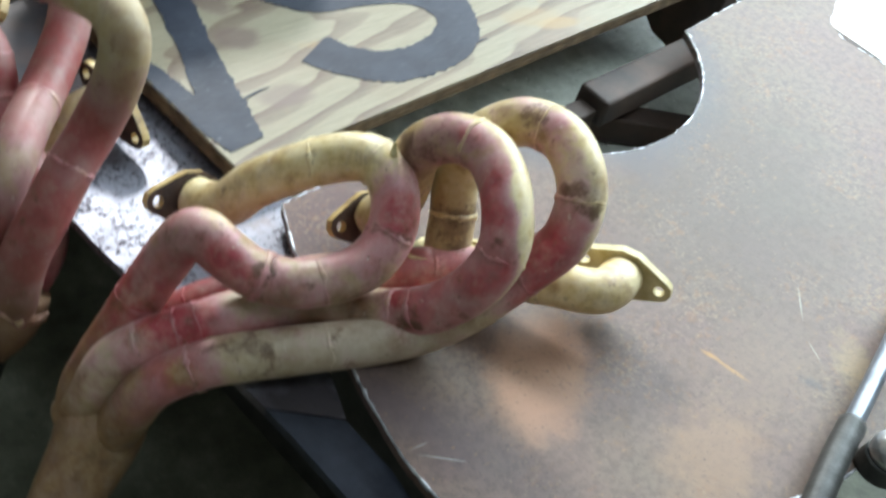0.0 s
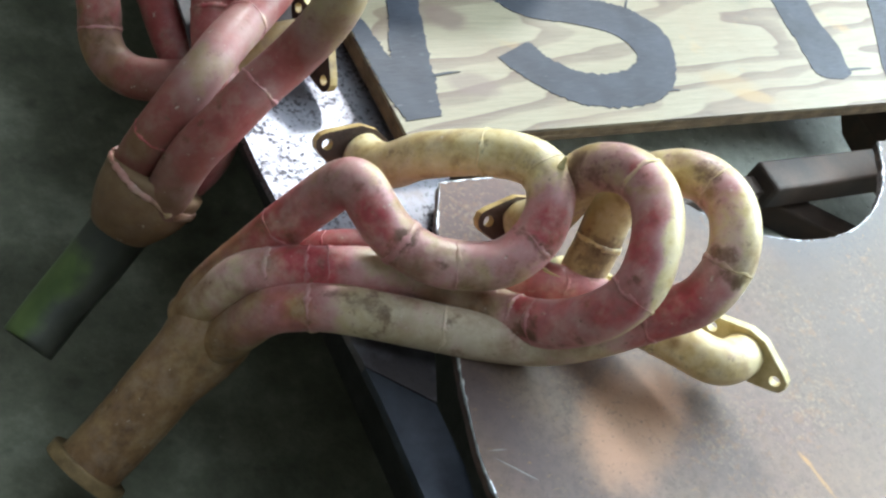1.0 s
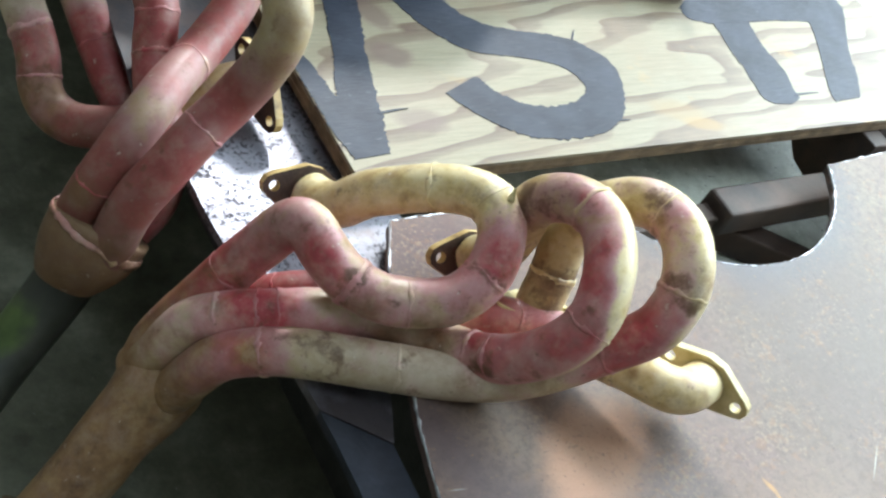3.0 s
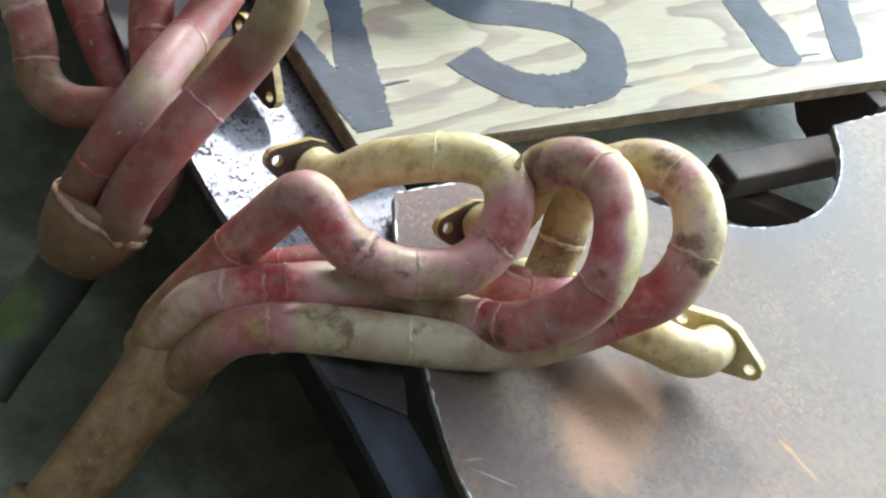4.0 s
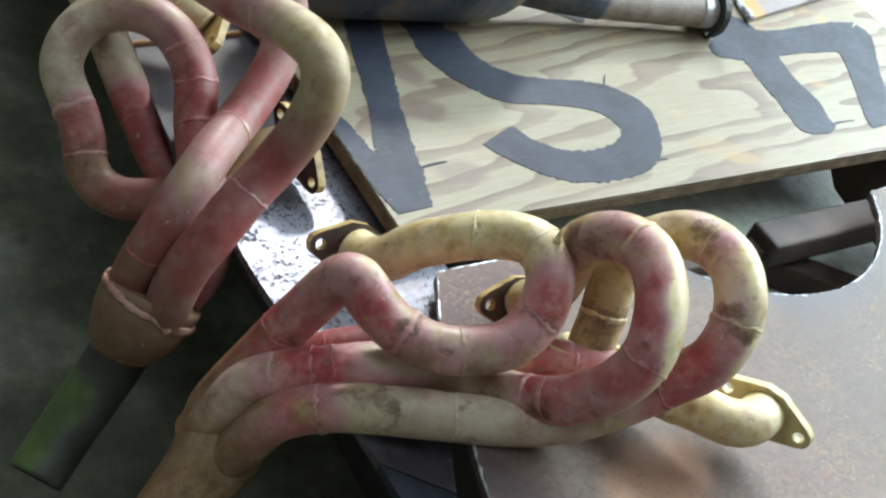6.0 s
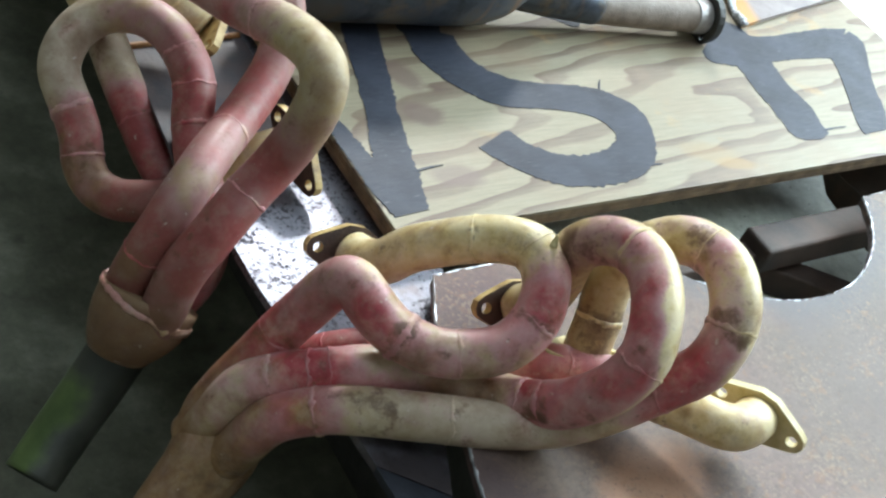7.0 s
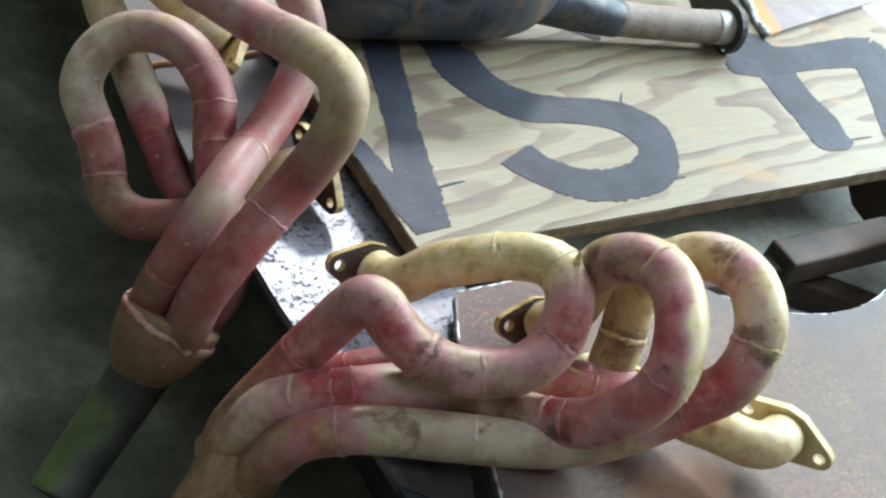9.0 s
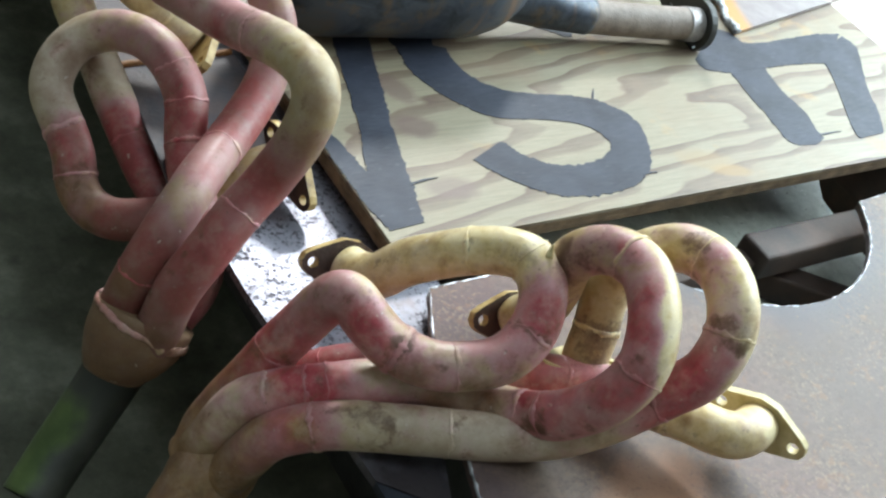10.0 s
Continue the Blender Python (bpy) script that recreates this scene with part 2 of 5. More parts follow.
def beam_steel():
    """Worn grey primer on a rolled section, full of dark pits that run together."""
    m, n, l, b = shader("speckled_beam_steel", 0.42)
    v = coords(n, l)
    crowd = noise_tex(n, l, v, 30, 4, 0.6)
    pit = math_node(n, l, "ADD", noise_tex(n, l, v, 250, 4, 0.7), math_node(n, l, "MULTIPLY", math_node(n, l, "SUBTRACT", crowd, 0.5), 0.35))
    sep = n.new("ShaderNodeSeparateXYZ")
    l.new(v, sep.inputs[0])
    worn = ramp(n, l, math_node(n, l, "ADD", sep.outputs["Y"], 0.5), [(0.37, gray(0.25)), (0.47, gray(1))])
    pits = mix(n, l, 1.0, ramp(n, l, pit, [(0.385, gray(0.95)), (0.46, gray(0))]), worn, "MULTIPLY")
    smear = noise_tex(n, l, v, 14, 6, 0.6)
    col = ramp(n, l, smear, [(0.3, (0.13, 0.127, 0.150)), (0.5, (0.225, 0.222, 0.262)), (0.75, (0.31, 0.307, 0.35))])
    rust = ramp(n, l, noise_tex(n, l, v, 19, 6, 0.65), [(0.58, gray(0)), (0.70, gray(0.5))])
    col = mix(n, l, rust, col, (0.16, 0.10, 0.08))
    col = mix(n, l, pits, col, (0.045, 0.04, 0.048))
    uneven = math_node(n, l, "MULTIPLY", math_node(n, l, "SUBTRACT", noise_tex(n, l, v, 42, 6, 0.62), 0.5), 1.0)
    # Header's shadow on the beam's near end, painted as a dark patch.
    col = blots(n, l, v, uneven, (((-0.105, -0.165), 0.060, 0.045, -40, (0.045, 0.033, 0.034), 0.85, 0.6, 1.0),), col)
    blot = ramp(n, l, noise_tex(n, l, v, 105, 3), [(0.66, gray(0)), (0.70, gray(0.85))])
    col = mix(n, l, blot, col, (0.06, 0.055, 0.065))
    l.new(col, b.inputs["Base Color"])
    b.inputs["Metallic"].default_value = 0.5
    l.new(ramp(n, l, pits, [(0.2, gray(0.36)), (0.8, gray(0.75))]), b.inputs["Roughness"])
    bump(n, l, b, noise_tex(n, l, v, 220, 5), 0.4, 0.001)
    return m


def dark_steel(name="rusty_dark_steel", tint=(0.085, 0.052, 0.038), other=(0.04, 0.029, 0.025), rough=0.72):
    m, n, l, b = shader(name, rough)
    v = coords(n, l)
    l.new(ramp(n, l, noise_tex(n, l, v, 18, 7, 0.6), [(0.35, other), (0.65, tint)]), b.inputs["Base Color"])
    b.inputs["Metallic"].default_value = 0.0
    bump(n, l, b, noise_tex(n, l, v, 260, 5), 0.3, 0.001)
    return m


# knots and rust stains on the plywood
KNOTS = (
    ((0.111, 0.257), 0.022, 0.035, 10, (0.16, 0.105, 0.085), 0.75, 0.45, 1.0),
    ((0.102, 0.197), 0.03, 0.022, -15, (0.16, 0.105, 0.085), 0.8, 0.45, 1.0),
    ((0.088, 0.105), 0.035, 0.018, -10, (0.16, 0.105, 0.085), 0.65, 0.45, 1.0),
    ((0.452, 0.068), 0.035, 0.012, -10, (0.34, 0.22, 0.09), 0.6, 0.45, 1.0),
    ((0.427, 0.090), 0.05, 0.02, -15, (0.34, 0.22, 0.09), 0.35, 0.45, 1.0),
)


def plywood_mat():
    """Rotary-cut softwood face: pale sapwood with long brown cathedral bands along the sheet."""
    m, n, l, b = shader("plywood_face", 0.5)
    b.inputs["Specular IOR Level"].default_value = 0.4
    v = coords(n, l, (1, 1, 1), -13)
    warp = noise_tex(n, l, coords(n, l, (1.15, 5, 1), -13), 1.5, 3, 0.5)
    sep = n.new("ShaderNodeSeparateXYZ")
    l.new(v, sep.inputs[0])
    across = math_node(n, l, "MULTIPLY_ADD", sep.outputs["Y"], 21.0)
    across.node.inputs[2].default_value = 0.0
    across.node.use_clamp = False
    field = n.new("ShaderNodeMath")
    field.operation = "ADD"
    l.new(across, field.inputs[0])
    k = n.new("ShaderNodeMath")
    k.operation = "MULTIPLY"
    l.new(warp, k.inputs[0])
    k.inputs[1].default_value = 6.0
    l.new(k.outputs[0], field.inputs[1])
    fr = n.new("ShaderNodeMath")
    fr.operation = "FRACT"
    l.new(field.outputs[0], fr.inputs[0])
    band = ramp(n, l, fr.outputs[0], [(0.0, gray(0.0)), (0.46, gray(0.03)), (0.54, gray(0.55)), (0.74, gray(0.8)), (0.86, gray(1.0)), (0.90, gray(0.0))])
    fade = ramp(n, l, noise_tex(n, l, coords(n, l, (2, 7, 1), -13), 1.3, 3, 0.5), [(0.32, gray(0.5)), (0.5, gray(1))])
    band = mix(n, l, 1.0, band, fade, "MULTIPLY")
    fibre = noise_tex(n, l, coords(n, l, (6, 190, 20), -13), 4, 6, 0.68)
    pale = ramp(n, l, fibre, [(0.3, (0.20, 0.172, 0.112)), (0.7, (0.325, 0.283, 0.196))])
    brown = ramp(n, l, fibre, [(0.3, (0.085, 0.052, 0.036)), (0.7, (0.165, 0.108, 0.074))])
    col = mix(n, l, band, pale, brown)
    dirt_shade = ramp(n, l, noise_tex(n, l, v, 7, 6, 0.6), [(0.46, gray(0)), (0.68, gray(0.5))])
    col = mix(n, l, dirt_shade, col, (0.25, 0.175, 0.11))
    uneven = math_node(n, l, "MULTIPLY", math_node(n, l, "SUBTRACT", noise_tex(n, l, v, 22, 6, 0.62), 0.5), 1.0)
    col = blots(n, l, coords(n, l), uneven, KNOTS, col)
    rust = ramp(n, l, noise_tex(n, l, v, 12, 5, 0.6), [(0.60, gray(0)), (0.72, gray(0.65))])
    col = mix(n, l, rust, col, (0.42, 0.25, 0.09))
    flecks = ramp(n, l, noise_tex(n, l, coords(n, l, (30, 90, 1), -13), 3, 2), [(0.73, gray(0)), (0.76, gray(0.7))])
    col = mix(n, l, flecks, col, (0.16, 0.11, 0.07))
    l.new(col, b.inputs["Base Color"])
    bump(n, l, b, fibre, 0.25, 0.001)
    return m


def offcut_mat():
    """Grey-pink scaled sheet with an orange rust band along its cut edge."""
    m, n, l, b = shader("rusting_sheet_steel", 0.4)
    v = coords(n, l)
    f = noise_tex(n, l, v, 40, 6, 0.6)
    col = ramp(n, l, f, [(0.3, (0.22, 0.185, 0.185)), (0.7, (0.33, 0.285, 0.275))])
    sep = n.new("ShaderNodeSeparateXYZ")
    l.new(v, sep.inputs[0])
    d = math_node(n, l, "SUBTRACT", math_node(n, l, "SUBTRACT", sep.outputs["X"], 0.676), math_node(n, l, "MULTIPLY", math_node(n, l, "SUBTRACT", sep.outputs["Y"], 0.3), 0.385))
    d = math_node(n, l, "ADD", d, math_node(n, l, "MULTIPLY", f, 0.012))
    l.new(mix(n, l, ramp(n, l, d, [(0.032, gray(0.95)), (0.046, gray(0))]), col, (0.50, 0.25, 0.07)), b.inputs["Base Color"])
    bump(n, l, b, noise_tex(n, l, v, 220, 5), 0.2, 0.001)
    return m


def flecked_sheet():
    m, n, l, b = shader("grey_green_shelf_sheet", 0.55)
    v = coords(n, l)
    col = ramp(n, l, noise_tex(n, l, v, 40, 6, 0.65), [(0.32, (0.42, 0.435, 0.37)), (0.68, (0.66, 0.68, 0.60))])
    col = mix(n, l, ramp(n, l, noise_tex(n, l, v, 170, 2), [(0.70, gray(0)), (0.73, gray(0.9))]), col, (0.9, 0.9, 0.86))
    col = mix(n, l, ramp(n, l, noise_tex(n, l, v, 120, 3), [(0.68, gray(0)), (0.72, gray(0.8))]), col, (0.12, 0.10, 0.07))
    l.new(col, b.inputs["Base Color"])
    bump(n, l, b, noise_tex(n, l, v, 200, 5), 0.3, 0.002)
    return m


def plain_mottled(name, a, c, scale=20, rough=0.7, bumps=0.3, bscale=200, metal=0.0):
    m, n, l, b = shader(name, rough, metal)
    v = coords(n, l)
    l.new(ramp(n, l, noise_tex(n, l, v, scale, 7, 0.62), [(0.32, a), (0.68, c)]), b.inputs["Base Color"])
    bump(n, l, b, noise_tex(n, l, v, bscale, 5), bumps, 0.002)
    return m


def letter_mat():
    m, n, l, b = shader("grey_sign_paint", 0.5)
    b.inputs["Specular IOR Level"].default_value = 0.27
    v = coords(n, l)
    col = ramp(n, l, noise_tex(n, l, v, 16, 6), [(0.3, (0.019, 0.022, 0.034)), (0.7, (0.041, 0.047, 0.067))])
    wear = ramp(n, l, noise_tex(n, l, coords(n, l, (8, 60, 1), 4), 6, 5, 0.65), [(0.63, gray(0)), (0.78, gray(0.5))])
    l.new(mix(n, l, wear, col, (0.30, 0.31, 0.33)), b.inputs["Base Color"])
    brush = noise_tex(n, l, coords(n, l, (10, 130, 1), -8), 5, 5, 0.6)
    l.new(ramp(n, l, brush, [(0.3, gray(0.40)), (0.7, gray(0.70))]), b.inputs["Roughness"])
    bump(n, l, b, brush, 0.5, 0.0008)
    return m


def concrete_mat():
    m, n, l, b = shader("stained_concrete", 0.7)
    v = coords(n, l)
    col = ramp(n, l, noise_tex(n, l, v, 9, 8, 0.7), [(0.3, (0.060, 0.064, 0.042)), (0.5, (0.145, 0.150, 0.105)), (0.7, (0.29, 0.30, 0.23))])
    col = mix(n, l, ramp(n, l, noise_tex(n, l, v, 40, 4), [(0.6, gray(0)), (0.75, gray(0.5))]), col, (0.055, 0.055, 0.04))
    col = mix(n, l, ramp(n, l, noise_tex(n, l, v, 90, 2), [(0.76, gray(0)), (0.79, gray(0.6))]), col, (0.4, 0.4, 0.37))
    l.new(col, b.inputs["Base Color"])
    bump(n, l, b, noise_tex(n, l, v, 150, 6), 0.4, 0.002)
    return m


def green_pipe_mat():
    m, n, l, b = shader("green_overspray_steel", 0.5)
    at = n.new("ShaderNodeAttribute")
    at.attribute_name = "coat"
    sep = n.new("ShaderNodeSeparateColor")
    l.new(at.outputs["Color"], sep.inputs[0])
    v = coords(n, l)
    f = noise_tex(n, l, v, 28, 6)
    steel = ramp(n, l, f, [(0.3, (0.022, 0.025, 0.018)), (0.7, (0.075, 0.076, 0.06))])
    green = ramp(n, l, f, [(0.3, (0.034, 0.060, 0.012)), (0.7, (0.090, 0.135, 0.036))])
    k = math_node(n, l, "ADD", sep.outputs["Red"], math_node(n, l, "SUBTRACT", math_node(n, l, "MULTIPLY", f, 1.5), 0.75))
    col = mix(n, l, ramp(n, l, k, [(0.25, gray(0)), (0.75, gray(1))]), steel, green)
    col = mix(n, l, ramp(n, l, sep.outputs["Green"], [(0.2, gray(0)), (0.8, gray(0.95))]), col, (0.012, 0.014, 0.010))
    l.new(col, b.inputs["Base Color"])
    return m


def muffler_mat():
    m, n, l, b = shader("heat_blued_steel", 0.45, 0.4)
    v = coords(n, l)
    col = ramp(n, l, noise_tex(n, l, v, 17, 7, 0.65, 0.8), [(0.36, (0.022, 0.028, 0.040)), (0.52, (0.075, 0.090, 0.115)), (0.75, (0.11, 0.085, 0.06))])
    patch = ramp(n, l, noise_tex(n, l, v, 21, 6, 0.65), [(0.54, gray(0)), (0.66, gray(0.7))])
    col = mix(n, l, patch, col, (0.17, 0.115, 0.06))
    streak = ramp(n, l, noise_tex(n, l, coords(n, l, (34, 3, 3)), 1.4, 4), [(0.60, gray(0)), (0.70, gray(0.4))])
    l.new(mix(n, l, streak, col, (0.33, 0.17, 0.075)), b.inputs["Base Color"])
    return m


PAINT, FLANGE, PLATE, EDGE, BEAM = header_paint(), flange_paint(), steel_plate_mat(), cut_edge_mat(), beam_steel()
DARK, PLY, LETTER, CONCRETE, GREEN, MUFFLER = dark_steel(), plywood_mat(), letter_mat(), concrete_mat(), green_pipe_mat(), muffler_mat()
DARK_FLANGE = plain_mottled("dark_brown_flange", (0.03, 0.016, 0.012), (0.085, 0.048, 0.032), 55, 0.6, 0.4, 300)
CREAM_FLANGE = plain_mottled("cream_painted_flange", (0.42, 0.33, 0.13), (0.74, 0.64, 0.36), 45, 0.45, 0.3, 300)
RING = plain_mottled("tan_scaled_ring", (0.11, 0.065, 0.028), (0.30, 0.20, 0.09), 50, 0.55, 0.4, 300)
OFFCUT = offcut_mat()
END = plain_mottled("worn_pipe_end", (0.28, 0.26, 0.25), (0.55, 0.53, 0.52), 60, 0.4, 0.4, 260, 0.4)
# Paler copy of the floor concrete, its colour carrying part of the sunlight.
SUNLIT_FLOOR = plain_mottled("pale_sunlit_concrete", (0.48, 0.47, 0.44), (0.60, 0.59, 0.56), 12, 0.8)
REAR = plain_mottled("blued_rusty_plate", (0.045, 0.043, 0.055), (0.11, 0.075, 0.068), 24, 0.62, 0.3, 260)
WELD = plain_mottled("orange_rusted_weld", (0.22, 0.09, 0.03), (0.42, 0.20, 0.07), 120, 0.6, 0.5, 400)
BLUED = plain_mottled("dark_blued_steel", (0.020, 0.024, 0.036), (0.058, 0.066, 0.088), 22, 0.33, 0.25, 180, 0.5)
SLAG = plain_mottled("pale_slag", (0.14, 0.15, 0.17), (0.62, 0.65, 0.68), 260, 0.4, 0.8, 400, 0.2)
PLY_EDGE = plain_mottled("plywood_edge_grain", (0.10, 0.065, 0.035), (0.27, 0.18, 0.10), 45, 0.8)
PIPE = plain_mottled("brown_aluminised_pipe", (0.17, 0.13, 0.105), (0.33, 0.27, 0.225), 45, 0.6, 0.4, 200, 0.0)
BLACK = plain_mottled("black_scaled_steel", (0.02, 0.02, 0.018), (0.05, 0.05, 0.045), 40, 0.5)
BRIGHT = plain_mottled("bright_worn_steel", (0.45, 0.45, 0.46), (0.7, 0.7, 0.7), 60, 0.3, 0.3, 300, 0.8)
PANEL = flecked_sheet()
WALL = plain_mottled("corrugated_wall_sheet", (0.10, 0.10, 0.095), (0.17, 0.17, 0.16), 3, 0.8)
TOOL = plain_mottled("blue_grey_tool_steel", (0.16, 0.18, 0.21), (0.28, 0.31, 0.35), 30, 0.35, 0.2, 200, 0.6)


# ---- mesh helpers ----
def link(name, me, material, parent=None, label=""):
    me.materials.append(material)
    ob = new(name, me)
    if parent is not None:
        ob.parent = parent
    if label:
        tagged(ob, label)
    return ob


def part(name, bm, material, parent=None, label="", smooth=False):
    bmesh.ops.recalc_face_normals(bm, faces=bm.faces[:])
    me = bpy.data.meshes.new(name)
    bm.to_mesh(me)
    bm.free()
    if smooth:
        me.shade_smooth()
    return link(name, me, material, parent, label)


def thing(name, label, category, group="", kind=""):
    ob = new(name)
    ob.empty_display_size = 0.02
    return tagged(ob, label, category, group, kind)


def box(x0, x1, y0, y1, z0, z1, bevel=0.0):
    bm = bmesh.new()
    bmesh.ops.create_cube(bm, size=1.0)
    for v in bm.verts:
        v.co = Vector((x0 + (x1 - x0) * (v.co.x + 0.5), y0 + (y1 - y0) * (v.co.y + 0.5), z0 + (z1 - z0) * (v.co.z + 0.5)))
    if bevel:
        bmesh.ops.bevel(bm, geom=bm.edges[:], offset=bevel, segments=2, profile=0.5, affect="EDGES")
    return bm


def smooth_path(points, step=0.004, rounds=6):
    """A rounded centreline through way points, resampled evenly."""
    p = np.array(points, float)
    q = np.vstack([2 * p[0] - p[1], p, 2 * p[-1] - p[-2]])
    out = []
    for i in range(1, len(q) - 2):
        a, b, c, d = q[i - 1:i + 3]
        for u in np.linspace(0, 1, 24, endpoint=False):
            out.append(0.5 * (2 * b + (c - a) * u + (2 * a - 5 * b + 4 * c - d) * u**2 + (3 * b - a - 3 * c + d) * u**3))
    out.append(p[-1])
    out = np.array(out)
    s = np.r_[0, np.cumsum(np.linalg.norm(np.diff(out[:, :3], axis=0), axis=1))]
    n = max(8, int(s[-1] / step))
    line = np.stack([np.interp(np.linspace(0, s[-1], n), s, out[:, k]) for k in range(out.shape[1])], 1)
    for _ in range(rounds):
        line[1:-1] = (line[:-2] + 2 * line[1:-1] + line[2:]) / 4
    return line


def tube_axes(line):
    t = np.gradient(line[:, :3], axis=0)
    t /= np.linalg.norm(t, axis=1)[:, None]
    u = np.cross(t[0], (0.31, 0.2, 0.93))
    u /= np.linalg.norm(u)
    us = []
    for d in t:
        u = u - d * (u @ d)
        u /= np.linalg.norm(u)
        us.append(u)
    us = np.array(us)
    return t, us, np.cross(t, us)


def sprayed(cols, out, share):
    """Fade the red towards cream, a little paler, on the side facing one direction."""
    k = np.clip(out @ np.array((0.80, -0.42, 0.40)) * 0.62 + 0.45, 0, 1)
    k = np.clip((k - 0.44) / 0.36, 0, 1)
    cols = cols.copy()
    cols[:, 0] *= 1.1 - 1.05 * share * k * k * (3 - 2 * k)
    cols[:, 2] += 0.10 * k
    return cols


def sweep(name, line, radii, material, parent=None, label="", sides=28, coat=None, wall=0.0, lumps=0.0, cream_side=0.0, ochre=None, side=None, marks=(), dirt_shade=None):
    """A tube along a centreline; wall > 0 opens its ends with a bore of that wall thickness."""
    t, u, v = tube_axes(line)
    ang = np.linspace(0, 2 * math.pi, sides, endpoint=False)
    n = len(line)
    rings, values = [], []
    for i in range(n):
        w = np.array([1 + lumps * noise.noise(Vector(line[i, :3] * 40) + Vector((math.cos(a), math.sin(a), 0)) * 0.8) for a in ang]) if lumps else 1.0
        rings.append(line[i, :3] + ((np.cos(ang)[:, None] * u[i] + np.sin(ang)[:, None] * v[i]).T * (radii[i] * w)).T)
        values.append(coat[i] if coat is not None else (0, 0, 0))
    if wall:
        for i in (n - 1, n - 8):
            rings.append(line[i, :3] + (np.cos(ang)[:, None] * u[i] + np.sin(ang)[:, None] * v[i]) * (radii[i] - wall))
            values.append((0, 1, 0))
    verts = np.concatenate(rings)
    m = len(rings)
    faces = [(i * sides + k, i * sides + (k + 1) % sides, (i + 1) * sides + (k + 1) % sides, (i + 1) * sides + k)
             for i in range(m - 1) for k in range(sides)]
    faces.append(tuple(range(sides - 1, -1, -1)))
    faces.append(tuple((m - 1) * sides + k for k in range(sides)))
    me = bpy.data.meshes.new(name)
    me.from_pydata(verts.tolist(), [], faces)
    me.shade_smooth()
    if coat is not None:
        layer = me.color_attributes.new("coat", "FLOAT_COLOR", "POINT")
        cols = np.ones((len(verts), 4))
        cols[:, :3] = np.repeat(np.array(values), sides, axis=0)
        if cream_side:
            out = (np.cos(ang)[None, :, None] * u[:, None] + np.sin(ang)[None, :, None] * v[:, None]).reshape(-1, 3)
            cols[:len(out)] = sprayed(cols[:len(out)], out, cream_side)
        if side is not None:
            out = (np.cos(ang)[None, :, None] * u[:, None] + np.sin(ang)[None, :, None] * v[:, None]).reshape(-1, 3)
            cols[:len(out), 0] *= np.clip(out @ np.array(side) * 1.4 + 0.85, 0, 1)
        if ochre is not None:
            cols[:n * sides, 3] = 1 - np.repeat(ochre, sides)
        for x, y, z, reach, channel, amount in marks:
            near = np.exp(-(((verts - np.array((x, y, z))) ** 2).sum(1)) / reach ** 2)
            if channel < 3:
                cols[:, channel] = np.clip(cols[:, channel] + amount * near, 0, 1)
            else:
                cols[:, 3] = np.clip(cols[:, 3] - amount * near, 0, 1)
        layer.data.foreach_set("color", cols.ravel())
    # Strength of the brown film that paints shade over the tube.
    if dirt_shade is not None:
        shade_film = me.attributes.new("dirt_shade", "FLOAT", "POINT")
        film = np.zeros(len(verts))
        film[:n * sides] = np.repeat(dirt_shade, sides)
        shade_film.data.foreach_set("value", film)
    return link(name, me, material, parent, label)


def bead(line, i, radius, parent, seed, thick=0.0015, coat=(0.4, 0.2, 0.3), ochre=0.0, whole=0.62, cream_side=0.5):
    """An uneven weld bead round a tube, dressed away in places."""
    t, u, v = tube_axes(line)
    ang = np.linspace(0, 2 * math.pi, 56, endpoint=False)
    sides = 7
    verts, faces, outs = [], [], []
    for a in ang:
        wob = noise.noise(Vector((math.cos(a) * 1.6, math.sin(a) * 1.6, seed * 3.7)))
        fine = noise.noise(Vector((math.cos(a) * 11, math.sin(a) * 11, seed * 5.1)))
        kept = noise.noise(Vector((math.cos(a) * 1.3, math.sin(a) * 1.3, seed * 2.3 + 40)))
        out = math.cos(a) * u[i] + math.sin(a) * v[i]
        h = thick * min(1.2, max(0.3, whole + 1.2 * kept)) * (0.75 + 0.7 * fine)
        c = line[i, :3] + out * (radius + 0.0001) + t[i] * (0.0028 * wob + 0.0008 * fine)
        for s in range(sides):
            b = 2 * math.pi * s / sides
            verts.append(c + out * math.cos(b) * h * 0.62 + t[i] * math.sin(b) * h * 1.9)
            outs.append(out)
    n = len(ang)
    for k in range(n):
        for s in range(sides):
            faces.append((k * sides + s, k * sides + (s + 1) % sides, ((k + 1) % n) * sides + (s + 1) % sides, ((k + 1) % n) * sides + s))
    me = bpy.data.meshes.new("weld_bead")
    me.from_pydata([tuple(c) for c in verts], [], faces)
    me.shade_smooth()
    layer = me.color_attributes.new("coat", "FLOAT_COLOR", "POINT")
    layer.data.foreach_set("color", sprayed(np.tile((*coat, 1.0 - ochre), (len(verts), 1)), np.array(outs), cream_side).ravel())
    return link("weld_bead", me, PAINT, parent)


